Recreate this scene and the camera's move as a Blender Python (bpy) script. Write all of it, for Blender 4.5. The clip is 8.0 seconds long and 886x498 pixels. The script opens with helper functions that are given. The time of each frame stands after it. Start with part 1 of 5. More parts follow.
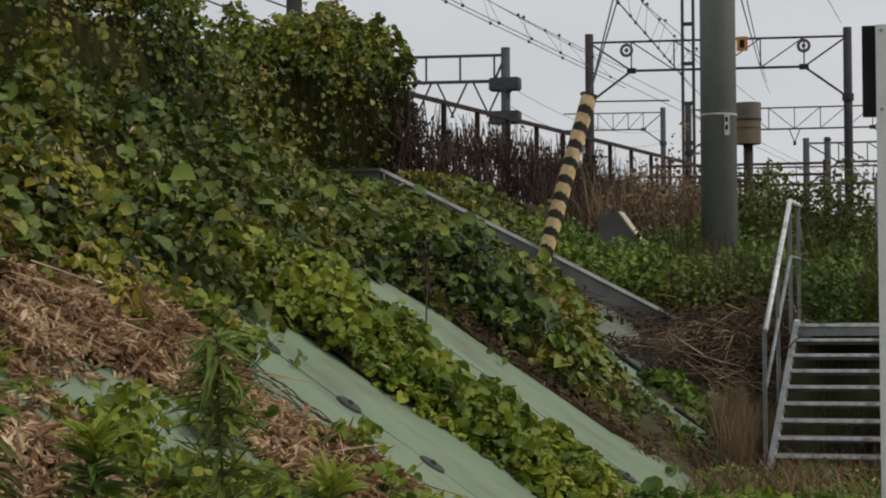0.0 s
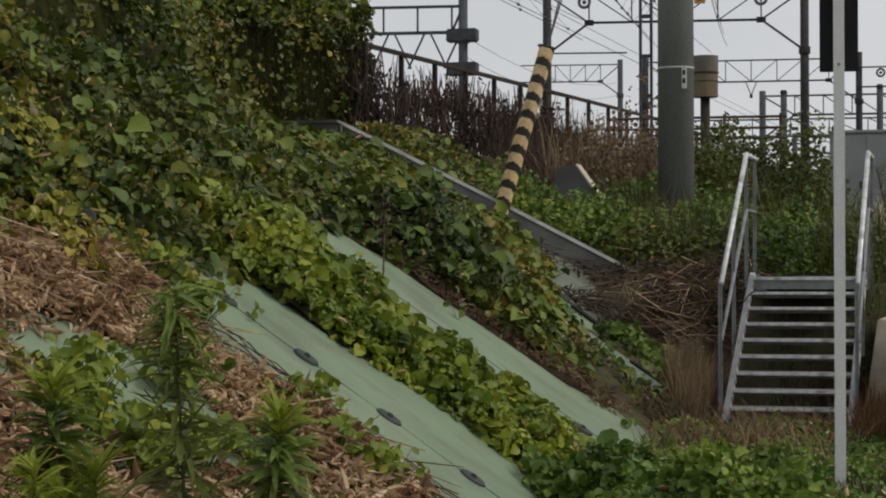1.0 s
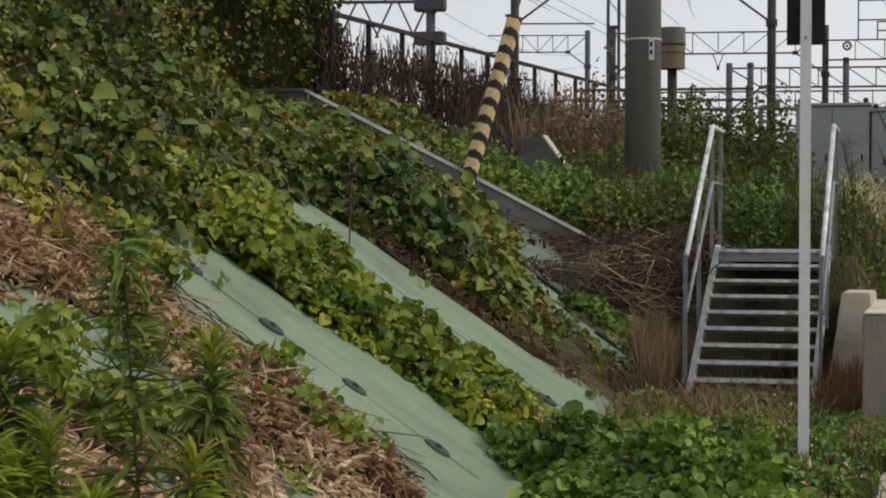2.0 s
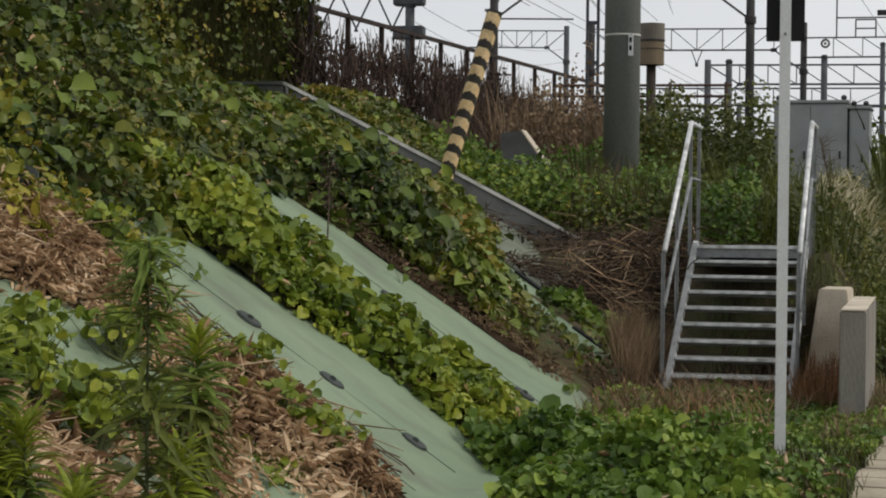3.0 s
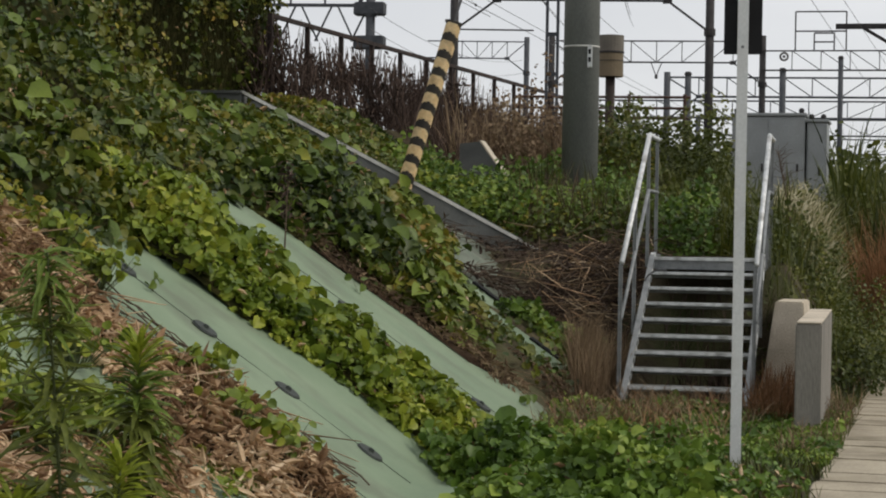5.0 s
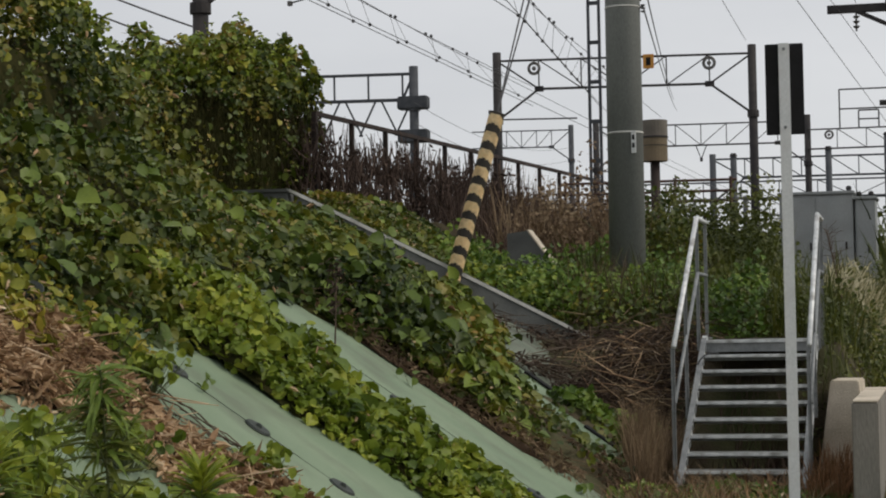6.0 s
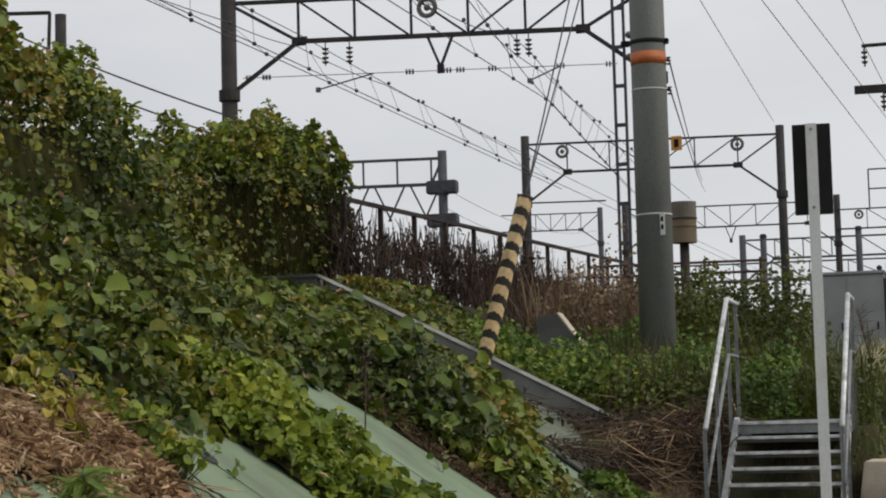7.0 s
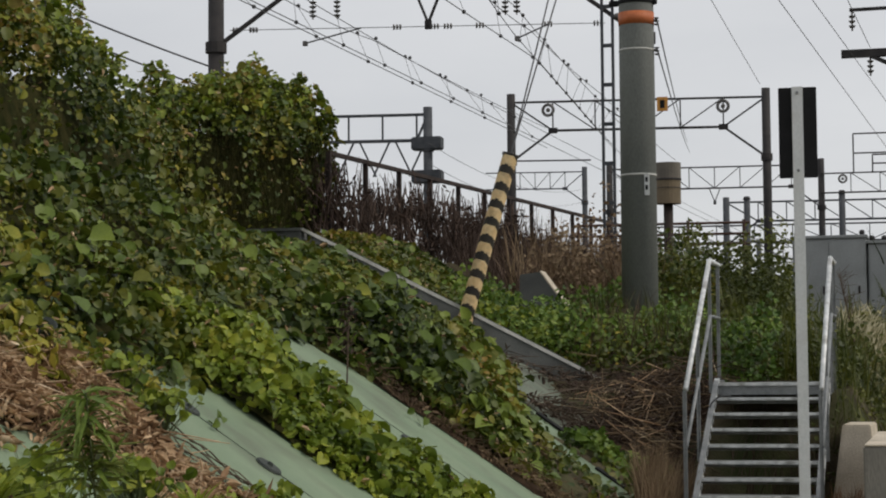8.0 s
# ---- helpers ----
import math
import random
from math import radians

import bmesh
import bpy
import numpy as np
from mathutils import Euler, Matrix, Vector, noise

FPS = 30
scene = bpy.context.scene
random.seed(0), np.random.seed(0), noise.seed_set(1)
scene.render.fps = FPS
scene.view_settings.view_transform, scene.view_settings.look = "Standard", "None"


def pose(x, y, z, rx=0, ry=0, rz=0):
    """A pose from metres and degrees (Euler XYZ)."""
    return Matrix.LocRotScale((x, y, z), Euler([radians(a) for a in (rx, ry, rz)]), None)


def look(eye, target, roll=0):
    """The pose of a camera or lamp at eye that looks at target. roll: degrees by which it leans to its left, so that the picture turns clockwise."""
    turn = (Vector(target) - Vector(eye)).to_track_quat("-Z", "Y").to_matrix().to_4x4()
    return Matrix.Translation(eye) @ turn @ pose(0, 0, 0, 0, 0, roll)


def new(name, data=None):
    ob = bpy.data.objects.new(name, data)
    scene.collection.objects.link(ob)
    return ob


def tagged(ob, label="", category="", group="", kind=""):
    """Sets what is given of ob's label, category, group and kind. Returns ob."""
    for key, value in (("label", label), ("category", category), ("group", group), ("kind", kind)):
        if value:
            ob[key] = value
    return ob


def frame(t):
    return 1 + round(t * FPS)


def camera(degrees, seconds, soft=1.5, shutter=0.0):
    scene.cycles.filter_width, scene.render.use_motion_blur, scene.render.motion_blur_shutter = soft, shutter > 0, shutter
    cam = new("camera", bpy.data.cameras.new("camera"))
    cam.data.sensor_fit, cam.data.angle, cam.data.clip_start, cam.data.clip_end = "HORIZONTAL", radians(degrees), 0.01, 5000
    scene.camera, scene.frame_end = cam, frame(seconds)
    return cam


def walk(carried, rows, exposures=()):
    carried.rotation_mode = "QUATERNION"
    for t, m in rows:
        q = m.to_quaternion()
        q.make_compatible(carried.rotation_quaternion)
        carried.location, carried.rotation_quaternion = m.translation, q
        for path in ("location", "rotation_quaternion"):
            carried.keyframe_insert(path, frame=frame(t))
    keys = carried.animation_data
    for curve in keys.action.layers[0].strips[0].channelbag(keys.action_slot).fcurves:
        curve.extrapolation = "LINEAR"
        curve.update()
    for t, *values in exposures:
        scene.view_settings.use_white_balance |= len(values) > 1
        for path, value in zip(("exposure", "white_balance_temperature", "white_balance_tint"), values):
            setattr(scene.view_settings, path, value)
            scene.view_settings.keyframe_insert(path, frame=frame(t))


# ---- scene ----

# ---- camera and its walk: hand-held telephoto view from a path ----
cam = camera(26.0, 8.0, soft=2.0)
ROWS = [
    (0.0, 0.000, -0.035, 1.488, 1.843, 0.326, 18.530),
    (0.5, 0.002, -0.044, 1.495, 0.998, 0.407, 17.408),
    (1.0, -0.005, -0.035, 1.500, 0.381, 0.158, 17.232),
    (1.5, -0.005, -0.030, 1.505, -0.269, -0.081, 16.568),
    (2.0, -0.008, -0.030, 1.503, -0.523, -0.258, 16.216),
    (2.2, -0.010, -0.029, 1.502, -0.575, -0.320, 15.880),
    (3.3, -0.018, -0.020, 1.495, -0.680, -0.660, 15.550),
    (3.5, -0.019, -0.017, 1.494, -0.670, -0.709, 15.586),
    (4.0, -0.017, -0.015, 1.500, -0.708, -0.886, 15.224),
    (4.2, -0.015, -0.013, 1.500, -0.640, -0.920, 14.990),
    (5.3, -0.002, -0.002, 1.500, -0.190, -0.950, 14.200),
    (5.5, 0.000, 0.000, 1.500, 0.080, -0.850, 14.149),
    (6.0, 0.007, -0.009, 1.504, 2.360, 0.997, 15.874),
    (6.2, 0.008, -0.009, 1.507, 2.940, 1.100, 16.090),
    (6.5, 0.009, -0.009, 1.513, 4.278, 1.072, 16.218),
    (6.8, 0.011, -0.005, 1.506, 4.850, 1.330, 16.360),
    (7.0, 0.013, -0.001, 1.503, 4.886, 1.511, 16.806),
    (7.5, 0.022, -0.028, 1.506, 3.974, 0.906, 17.789),
    (8.0, 0.014, -0.030, 1.499, 3.580, 0.479, 16.232),
]
walk(cam, [(t, pose(x, y, z, 90 + pitch, roll, yaw)) for t, x, y, z, pitch, roll, yaw in ROWS], [(0, -0.25), (0.5, -0.26), (1.0, -0.26), (1.5, 0.08), (2.0, 0.0), (5.5, 0.01), (5.8, 0.06), (6.2, -0.32), (6.5, -0.18), (6.8, -0.10), (7.0, -0.09), (8.0, -0.15)])

# ---- overcast sky and a wide, weak sun ----
world = bpy.data.worlds.new("overcast_sky")
scene.world = world
world.use_nodes = True
wn = world.node_tree.nodes
wl = world.node_tree.links
wn.clear()
w_out = wn.new("ShaderNodeOutputWorld")
w_bg = wn.new("ShaderNodeBackground")
w_sky = wn.new("ShaderNodeTexSky")
w_sky.sky_type = "NISHITA"
w_sky.sun_disc = False
w_sky.sun_elevation = radians(52)
w_sky.sun_rotation = radians(107)
w_str = wn.new("ShaderNodeVectorMath")
w_str.operation = "SCALE"
w_str.inputs["Scale"].default_value = 0.10
w_co = wn.new("ShaderNodeTexCoord")
w_map = wn.new("ShaderNodeMapping")
w_map.inputs["Scale"].default_value = (1.0, 1.0, 3.0)
w_noise = wn.new("ShaderNodeTexNoise")
w_noise.inputs["Scale"].default_value = 3.5
w_noise.inputs["Detail"].default_value = 5
w_ramp = wn.new("ShaderNodeValToRGB")
w_ramp.color_ramp.elements[0].position, w_ramp.color_ramp.elements[0].color = 0.3, (0.690, 0.700, 0.725, 1)
w_ramp.color_ramp.elements[1].position, w_ramp.color_ramp.elements[1].color = 0.7, (0.835, 0.839, 0.852, 1)
w_mix = wn.new("ShaderNodeMix")
w_mix.data_type = "RGBA"
w_mix.inputs[0].default_value = 0.90
wl.new(w_sky.outputs[0], w_str.inputs[0])
wl.new(w_co.outputs["Generated"], w_map.inputs[0])
wl.new(w_map.outputs[0], w_noise.inputs["Vector"])
wl.new(w_noise.outputs[0], w_ramp.inputs[0])
wl.new(w_str.outputs[0], w_mix.inputs[6])
wl.new(w_ramp.outputs[0], w_mix.inputs[7])
wl.new(w_mix.outputs[2], w_bg.inputs[0])
w_bg.inputs[1].default_value = 1.0
wl.new(w_bg.outputs[0], w_out.inputs[0])

sun_data = bpy.data.lights.new("sun", "SUN")
sun_data.energy, sun_data.angle, sun_data.color = 1.5, radians(18), (1.0, 0.93, 0.82)
sun = new("sun", sun_data)
sun.matrix_basis = look((10, 14.5, 14), (-5, 14, 0))


# ---- materials ----
def node_mat(name):
    m = bpy.data.materials.new(name)
    m.use_nodes = True
    return m, m.node_tree.nodes, m.node_tree.links, m.node_tree.nodes["Principled BSDF"]


def surface(name, a, b, scale=8.0, fine=90.0, rough=0.8, metal=0.0, bump=0.15, gloss=0.5, stain=None, stain_scale=1.2, stain_amount=0.5, stretch=(1, 1, 1)):
    """Two colours in coarse patches, a fine grain in value and relief, and stains with a shape of their own."""
    m, n, l, bsdf = node_mat(name)
    co = n.new("ShaderNodeTexCoord")
    mp = n.new("ShaderNodeMapping")
    mp.inputs["Scale"].default_value = stretch
    l.new(co.outputs["Object"], mp.inputs[0])
    n1 = n.new("ShaderNodeTexNoise")
    n1.inputs["Scale"].default_value, n1.inputs["Detail"].default_value = scale, 6
    n2 = n.new("ShaderNodeTexNoise")
    n2.inputs["Scale"].default_value, n2.inputs["Detail"].default_value = fine, 3
    for q in (n1, n2):
        l.new(mp.outputs[0], q.inputs["Vector"])
    r1 = n.new("ShaderNodeValToRGB")
    r1.color_ramp.elements[0].position, r1.color_ramp.elements[0].color = 0.35, (*a, 1)
    r1.color_ramp.elements[1].position, r1.color_ramp.elements[1].color = 0.65, (*b, 1)
    l.new(n1.outputs[0], r1.inputs[0])
    grain = n.new("ShaderNodeMix")
    grain.data_type, grain.blend_type = "RGBA", "OVERLAY"
    grain.inputs[0].default_value = 0.35
    l.new(r1.outputs[0], grain.inputs[6])
    l.new(n2.outputs[0], grain.inputs[7])
    last = grain.outputs[2]
    if stain:
        n3 = n.new("ShaderNodeTexNoise")
        n3.inputs["Scale"].default_value, n3.inputs["Detail"].default_value = stain_scale, 8
        l.new(mp.outputs[0], n3.inputs["Vector"])
        r3 = n.new("ShaderNodeMapRange")
        r3.inputs[1].default_value, r3.inputs[2].default_value, r3.inputs[4].default_value = 0.5, 0.68, stain_amount
        l.new(n3.outputs[0], r3.inputs[0])
        mx = n.new("ShaderNodeMix")
        mx.data_type = "RGBA"
        l.new(r3.outputs[0], mx.inputs[0])
        l.new(last, mx.inputs[6])
        mx.inputs[7].default_value = (*stain, 1)
        last = mx.outputs[2]
    l.new(last, bsdf.inputs["Base Color"])
    bsdf.inputs["Roughness"].default_value, bsdf.inputs["Metallic"].default_value = rough, metal
    bsdf.inputs["Specular IOR Level"].default_value = gloss
    bp = n.new("ShaderNodeBump")
    bp.inputs["Strength"].default_value, bp.inputs["Distance"].default_value = bump, 0.02
    l.new(n2.outputs[0], bp.inputs["Height"])
    l.new(bp.outputs[0], bsdf.inputs["Normal"])
    return m


def foliage(name, stops, rough=0.45, through_light=0.24, patch=0.9, shift=None):
    """Leaves: a colour for each leaf from a ramp, mixed with slow patches over the stand, and some light through the blade."""
    m, n, l, bsdf = node_mat(name)
    g = n.new("ShaderNodeNewGeometry")
    co = n.new("ShaderNodeTexCoord")
    ns = n.new("ShaderNodeTexNoise")
    ns.inputs["Scale"].default_value, ns.inputs["Detail"].default_value = patch, 3
    l.new(co.outputs["Object"], ns.inputs["Vector"])
    mr = n.new("ShaderNodeMapRange")
    mr.inputs[1].default_value, mr.inputs[2].default_value = 0.3, 0.7
    l.new(ns.outputs[0], mr.inputs[0])
    mixf = n.new("ShaderNodeMath")
    mixf.operation = "MULTIPLY_ADD"
    l.new(mr.outputs[0], mixf.inputs[0])
    mixf.inputs[1].default_value = 0.58
    half = n.new("ShaderNodeMath")
    half.operation = "MULTIPLY"
    half.inputs[1].default_value = 0.42
    l.new(g.outputs["Random Per Island"], half.inputs[0])
    l.new(half.outputs[0], mixf.inputs[2])
    rp = n.new("ShaderNodeValToRGB")
    el = rp.color_ramp.elements
    while len(el) < len(stops):
        el.new(0.5)
    for e, (p, c) in zip(el, stops):
        e.position, e.color = p, (*c, 1)
    l.new(mixf.outputs[0], rp.inputs[0])
    fine = n.new("ShaderNodeTexNoise")
    fine.inputs["Scale"].default_value = 60
    l.new(co.outputs["Object"], fine.inputs["Vector"])
    mx = n.new("ShaderNodeMix")
    mx.data_type, mx.blend_type = "RGBA", "OVERLAY"
    mx.inputs[0].default_value = 0.3
    l.new(rp.outputs[0], mx.inputs[6])
    l.new(fine.outputs[0], mx.inputs[7])
    l.new(mx.outputs[2], bsdf.inputs["Base Color"])
    bsdf.inputs["Roughness"].default_value = rough
    bsdf.inputs["Specular IOR Level"].default_value = 0.3
    tr = n.new("ShaderNodeBsdfTranslucent")
    l.new(mx.outputs[2], tr.inputs[0])
    ms = n.new("ShaderNodeMixShader")
    ms.inputs[0].default_value = through_light
    l.new(bsdf.outputs[0], ms.inputs[1])
    l.new(tr.outputs[0], ms.inputs[2])
    l.new(ms.outputs[0], n["Material Output"].inputs[0])
    return m


M_SOIL = surface("soil", (0.055, 0.043, 0.028), (0.10, 0.085, 0.05), 2.5, 40, 0.95, bump=0.5, gloss=0.1, stain=(0.05, 0.07, 0.025), stain_scale=0.7, stain_amount=0.7)
M_SHEET = surface("weed_sheet", (0.166, 0.230, 0.142), (0.212, 0.275, 0.175), 1.6, 260, 0.7, bump=0.2, stain=(0.130, 0.150, 0.100), stain_scale=2.4, stain_amount=0.7, stretch=(0.75, 1.15, 0.75))
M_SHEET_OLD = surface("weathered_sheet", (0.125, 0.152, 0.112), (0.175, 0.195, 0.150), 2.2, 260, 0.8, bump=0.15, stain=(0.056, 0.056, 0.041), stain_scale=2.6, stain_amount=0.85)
M_PLATE = surface("pin_plate", (0.018, 0.025, 0.020), (0.030, 0.037, 0.029), 20, 120, 0.6)
M_CONC = surface("concrete", (0.19, 0.178, 0.155), (0.285, 0.265, 0.23), 3, 70, 0.9, bump=0.3, stain=(0.095, 0.09, 0.078), stain_scale=3.0, stain_amount=0.7, stretch=(1, 1, 0.25))
M_CONC_TAN = surface("concrete_tan", (0.480, 0.415, 0.320), (0.640, 0.560, 0.450), 3, 60, 0.9, bump=0.3, stain=(0.252, 0.212, 0.149), stain_scale=2.2, stain_amount=0.6)
M_CONC_DARK = surface("concrete_dark", (0.086, 0.090, 0.087), (0.136, 0.140, 0.133), 3, 60, 0.85, bump=0.25, stain=(0.060, 0.064, 0.054), stain_scale=1.8, stain_amount=0.7)
M_COPING = surface("coping", (0.44, 0.44, 0.41), (0.60, 0.59, 0.55), 4, 60, 0.9, bump=0.2, stain=(0.16, 0.16, 0.13), stain_scale=3, stain_amount=0.6)
M_POLE = surface("pole_concrete", (0.172, 0.182, 0.170), (0.226, 0.236, 0.220), 2.0, 80, 0.85, bump=0.15, stain=(0.109, 0.115, 0.103), stain_scale=0.9, stain_amount=0.6, stretch=(1, 1, 0.3))
M_GALV = surface("galvanised", (0.17, 0.18, 0.182), (0.25, 0.26, 0.26), 9, 70, 0.55, 0.3, bump=0.05, stain=(0.3, 0.31, 0.30), stain_scale=5, stain_amount=0.5)
M_TREAD = surface("tread_steel", (0.249, 0.260, 0.256), (0.335, 0.340, 0.330), 7, 60, 0.5, 0.45, bump=0.08, stain=(0.135, 0.135, 0.122), stain_scale=4, stain_amount=0.6)
M_NOSE = surface("pale_nosing", (0.52, 0.54, 0.54), (0.74, 0.75, 0.74), 9, 60, 0.5, 0.3, bump=0.08, stain=(0.22, 0.21, 0.19), stain_scale=6, stain_amount=0.75)
M_STEEL = surface("dark_steel", (0.020, 0.019, 0.020), (0.042, 0.037, 0.036), 3, 50, 0.85, 0.0, bump=0.1)
M_STEEL_BLUE = surface("grey_steel", (0.045, 0.05, 0.058), (0.075, 0.08, 0.088), 3, 50, 0.8, 0.0, bump=0.1)
M_RUST = surface("rusty_steel", (0.022, 0.016, 0.014), (0.046, 0.029, 0.023), 7, 60, 0.85, 0.1, bump=0.2, stain=(0.04, 0.028, 0.022), stain_scale=4)
M_RED = surface("red_rust", (0.055, 0.027, 0.019), (0.094, 0.048, 0.036), 7, 60, 0.85, 0.1, bump=0.2)
M_WHITE = surface("white_paint", (0.62, 0.64, 0.63), (0.72, 0.73, 0.72), 5, 60, 0.45, bump=0.05, stain=(0.45, 0.45, 0.42), stain_scale=5, stain_amount=0.5)
M_BLACK = surface("black_board", (0.006, 0.006, 0.0065), (0.010, 0.010, 0.011), 6, 60, 0.95, bump=0.05)
M_YELLOW = surface("yellow_band", (0.70, 0.490, 0.235), (0.85, 0.640, 0.350), 9, 60, 0.6, bump=0.08, stain=(0.342, 0.242, 0.140), stain_scale=8, stain_amount=0.6)
M_BLACK_BAND = surface("black_band", (0.021, 0.018, 0.014), (0.038, 0.032, 0.024), 9, 60, 0.65, bump=0.08)
M_ORANGE = surface("orange_band", (0.42, 0.11, 0.03), (0.52, 0.15, 0.05), 8, 60, 0.6, bump=0.05)
M_AMBER = surface("amber_plate", (0.50, 0.22, 0.03), (0.60, 0.28, 0.05), 8, 60, 0.6, bump=0.05)
M_CAB = surface("cabinet_grey", (0.262, 0.278, 0.278), (0.308, 0.322, 0.320), 1.5, 60, 0.5, bump=0.04, stain=(0.215, 0.225, 0.215), stain_scale=2.5, stain_amount=0.5)
M_BOX = surface("box_brown", (0.145, 0.109, 0.063), (0.204, 0.157, 0.095), 4, 60, 0.7, bump=0.1, stain=(0.102, 0.067, 0.042), stain_scale=4, stain_amount=0.5)
M_BOXTOP = surface("box_hood", (0.12, 0.105, 0.085), (0.17, 0.15, 0.12), 4, 60, 0.7, bump=0.1)
M_PATH = surface("path_concrete", (0.310, 0.265, 0.195), (0.420, 0.365, 0.270), 2.2, 50, 0.92, bump=0.3, stain=(0.151, 0.125, 0.076), stain_scale=1.5, stain_amount=0.7)
M_WIRE = surface("wire", (0.05, 0.05, 0.052), (0.085, 0.085, 0.088), 5, 40, 0.7, 0.0)
M_INSUL = surface("insulator", (0.09, 0.085, 0.08), (0.14, 0.13, 0.12), 8, 40, 0.4)
M_STEM = surface("green_stem", (0.075, 0.10, 0.035), (0.11, 0.13, 0.05), 20, 90, 0.7)
M_TWIG = surface("twig", (0.068, 0.046, 0.031), (0.126, 0.090, 0.060), 9, 70, 0.9)
# near-black colours that paint the shade beneath green and withered leaves
M_UNDER = surface("vine_shade", (0.022, 0.026, 0.008), (0.046, 0.042, 0.015), 9, 40, 0.95, bump=0.6, gloss=0.05)
M_UNDER_DRY = surface("dry_vine_shade", (0.027, 0.017, 0.011), (0.060, 0.040, 0.025), 9, 45, 0.95, bump=0.6, gloss=0.05)

M_KUDZU = foliage("kudzu_leaf", [(0.05, (0.012, 0.024, 0.004)), (0.25, (0.033, 0.055, 0.008)), (0.48, (0.076, 0.102, 0.012)), (0.68, (0.142, 0.150, 0.018)), (0.84, (0.265, 0.221, 0.031)), (0.96, (0.255, 0.136, 0.035))], patch=0.85)
M_KUDZU_YELLOW = foliage("yellowing_kudzu_leaf", [(0.05, (0.055, 0.080, 0.010)), (0.3, (0.140, 0.165, 0.020)), (0.55, (0.270, 0.270, 0.034)), (0.8, (0.420, 0.340, 0.050)), (0.95, (0.38, 0.21, 0.06))], patch=1.6)
M_KUDZU_FOOT = foliage("shaded_kudzu_leaf", [(0.05, (0.026, 0.054, 0.009)), (0.35, (0.076, 0.137, 0.019)), (0.65, (0.153, 0.236, 0.032)), (0.88, (0.289, 0.36, 0.059)), (0.97, (0.496, 0.507, 0.118))], patch=1.4)
M_KUDZU_BIG = foliage("broad_kudzu_leaf", [(0.05, (0.051, 0.084, 0.014)), (0.4, (0.106, 0.158, 0.024)), (0.72, (0.198, 0.253, 0.037)), (0.92, (0.370, 0.341, 0.050))], patch=0.85)
M_KUDZU_BRIGHT = foliage("young_kudzu_leaf", [(0.05, (0.042, 0.074, 0.008)), (0.28, (0.104, 0.156, 0.015)), (0.55, (0.205, 0.258, 0.026)), (0.8, (0.365, 0.385, 0.048)), (0.96, (0.560, 0.530, 0.120))], patch=1.8)
M_HEDGE = foliage("hedge_leaf", [(0.05, (0.016, 0.034, 0.005)), (0.28, (0.046, 0.072, 0.009)), (0.50, (0.098, 0.122, 0.016)), (0.70, (0.190, 0.178, 0.026)), (0.86, (0.268, 0.176, 0.036)), (0.97, (0.20, 0.105, 0.034))], patch=0.8)
M_WEED = foliage("weed_leaf", [(0.05, (0.024, 0.036, 0.006)), (0.45, (0.066, 0.084, 0.013)), (0.9, (0.160, 0.162, 0.028))])
M_DRY = foliage("dead_leaf", [(0.05, (0.080, 0.044, 0.024)), (0.32, (0.270, 0.160, 0.084)), (0.58, (0.560, 0.385, 0.225)), (0.88, (0.840, 0.670, 0.465))], 0.7, 0.15, 2.6)
M_DEADVINE = foliage("dead_vine", [(0.05, (0.028, 0.020, 0.016)), (0.5, (0.078, 0.052, 0.041)), (0.95, (0.176, 0.123, 0.095))], 0.9, 0.1)
M_DRYGRASS = foliage("dry_grass_blade", [(0.05, (0.083, 0.055, 0.033)), (0.5, (0.205, 0.138, 0.081)), (0.95, (0.411, 0.320, 0.195))], 0.8, 0.2)
M_REED = foliage("reed", [(0.05, (0.150, 0.150, 0.056)), (0.5, (0.312, 0.288, 0.138)), (0.95, (0.650, 0.575, 0.375))], 0.7)
M_ORANGE_WEED = foliage("rusty_weed", [(0.05, (0.117, 0.066, 0.032)), (0.5, (0.258, 0.131, 0.062)), (0.95, (0.398, 0.239, 0.114))], 0.8)
M_ROD_DARK = foliage("old_goldenrod_leaf", [(0.05, (0.065, 0.083, 0.017)), (0.5, (0.135, 0.161, 0.03)), (0.95, (0.267, 0.276, 0.055))], 0.55, 0.3, 6.0)
M_ROD = foliage("goldenrod_leaf", [(0.05, (0.084, 0.134, 0.029)), (0.5, (0.168, 0.24, 0.043)), (0.95, (0.324, 0.384, 0.074))], 0.5, 0.35, 6.0)
M_PLUME = foliage("grass_plume", [(0.05, (0.34, 0.31, 0.19)), (0.5, (0.55, 0.50, 0.34)), (0.95, (0.75, 0.70, 0.52))], 0.8, 0.4)
M_RODTOP = foliage("goldenrod_tip", [(0.05, (0.165, 0.225, 0.024)), (0.5, (0.300, 0.350, 0.038)), (0.95, (0.480, 0.490, 0.070))], 0.5, 0.4, 6.0)


# ---- building helpers ----
def thing(name, label, category, at=(0, 0, 0), group="", kind=""):
    ob = new(name)
    ob.location = at
    ob.empty_display_size = 0.1
    return tagged(ob, label, category, group, kind)


def mesh_of(name, bm, material, smooth=False):
    me = bpy.data.meshes.new(name)
    bm.to_mesh(me)
    bm.free()
    me.materials.append(material)
    if smooth:
        me.polygons.foreach_set("use_smooth", [True] * len(me.polygons))
    return me


def part(name, bm, material, parent=None, label="", smooth=False, kind=""):
    ob = new(name, mesh_of(name, bm, material, smooth))
    ob.parent = parent
    return tagged(ob, label, "", "", kind)


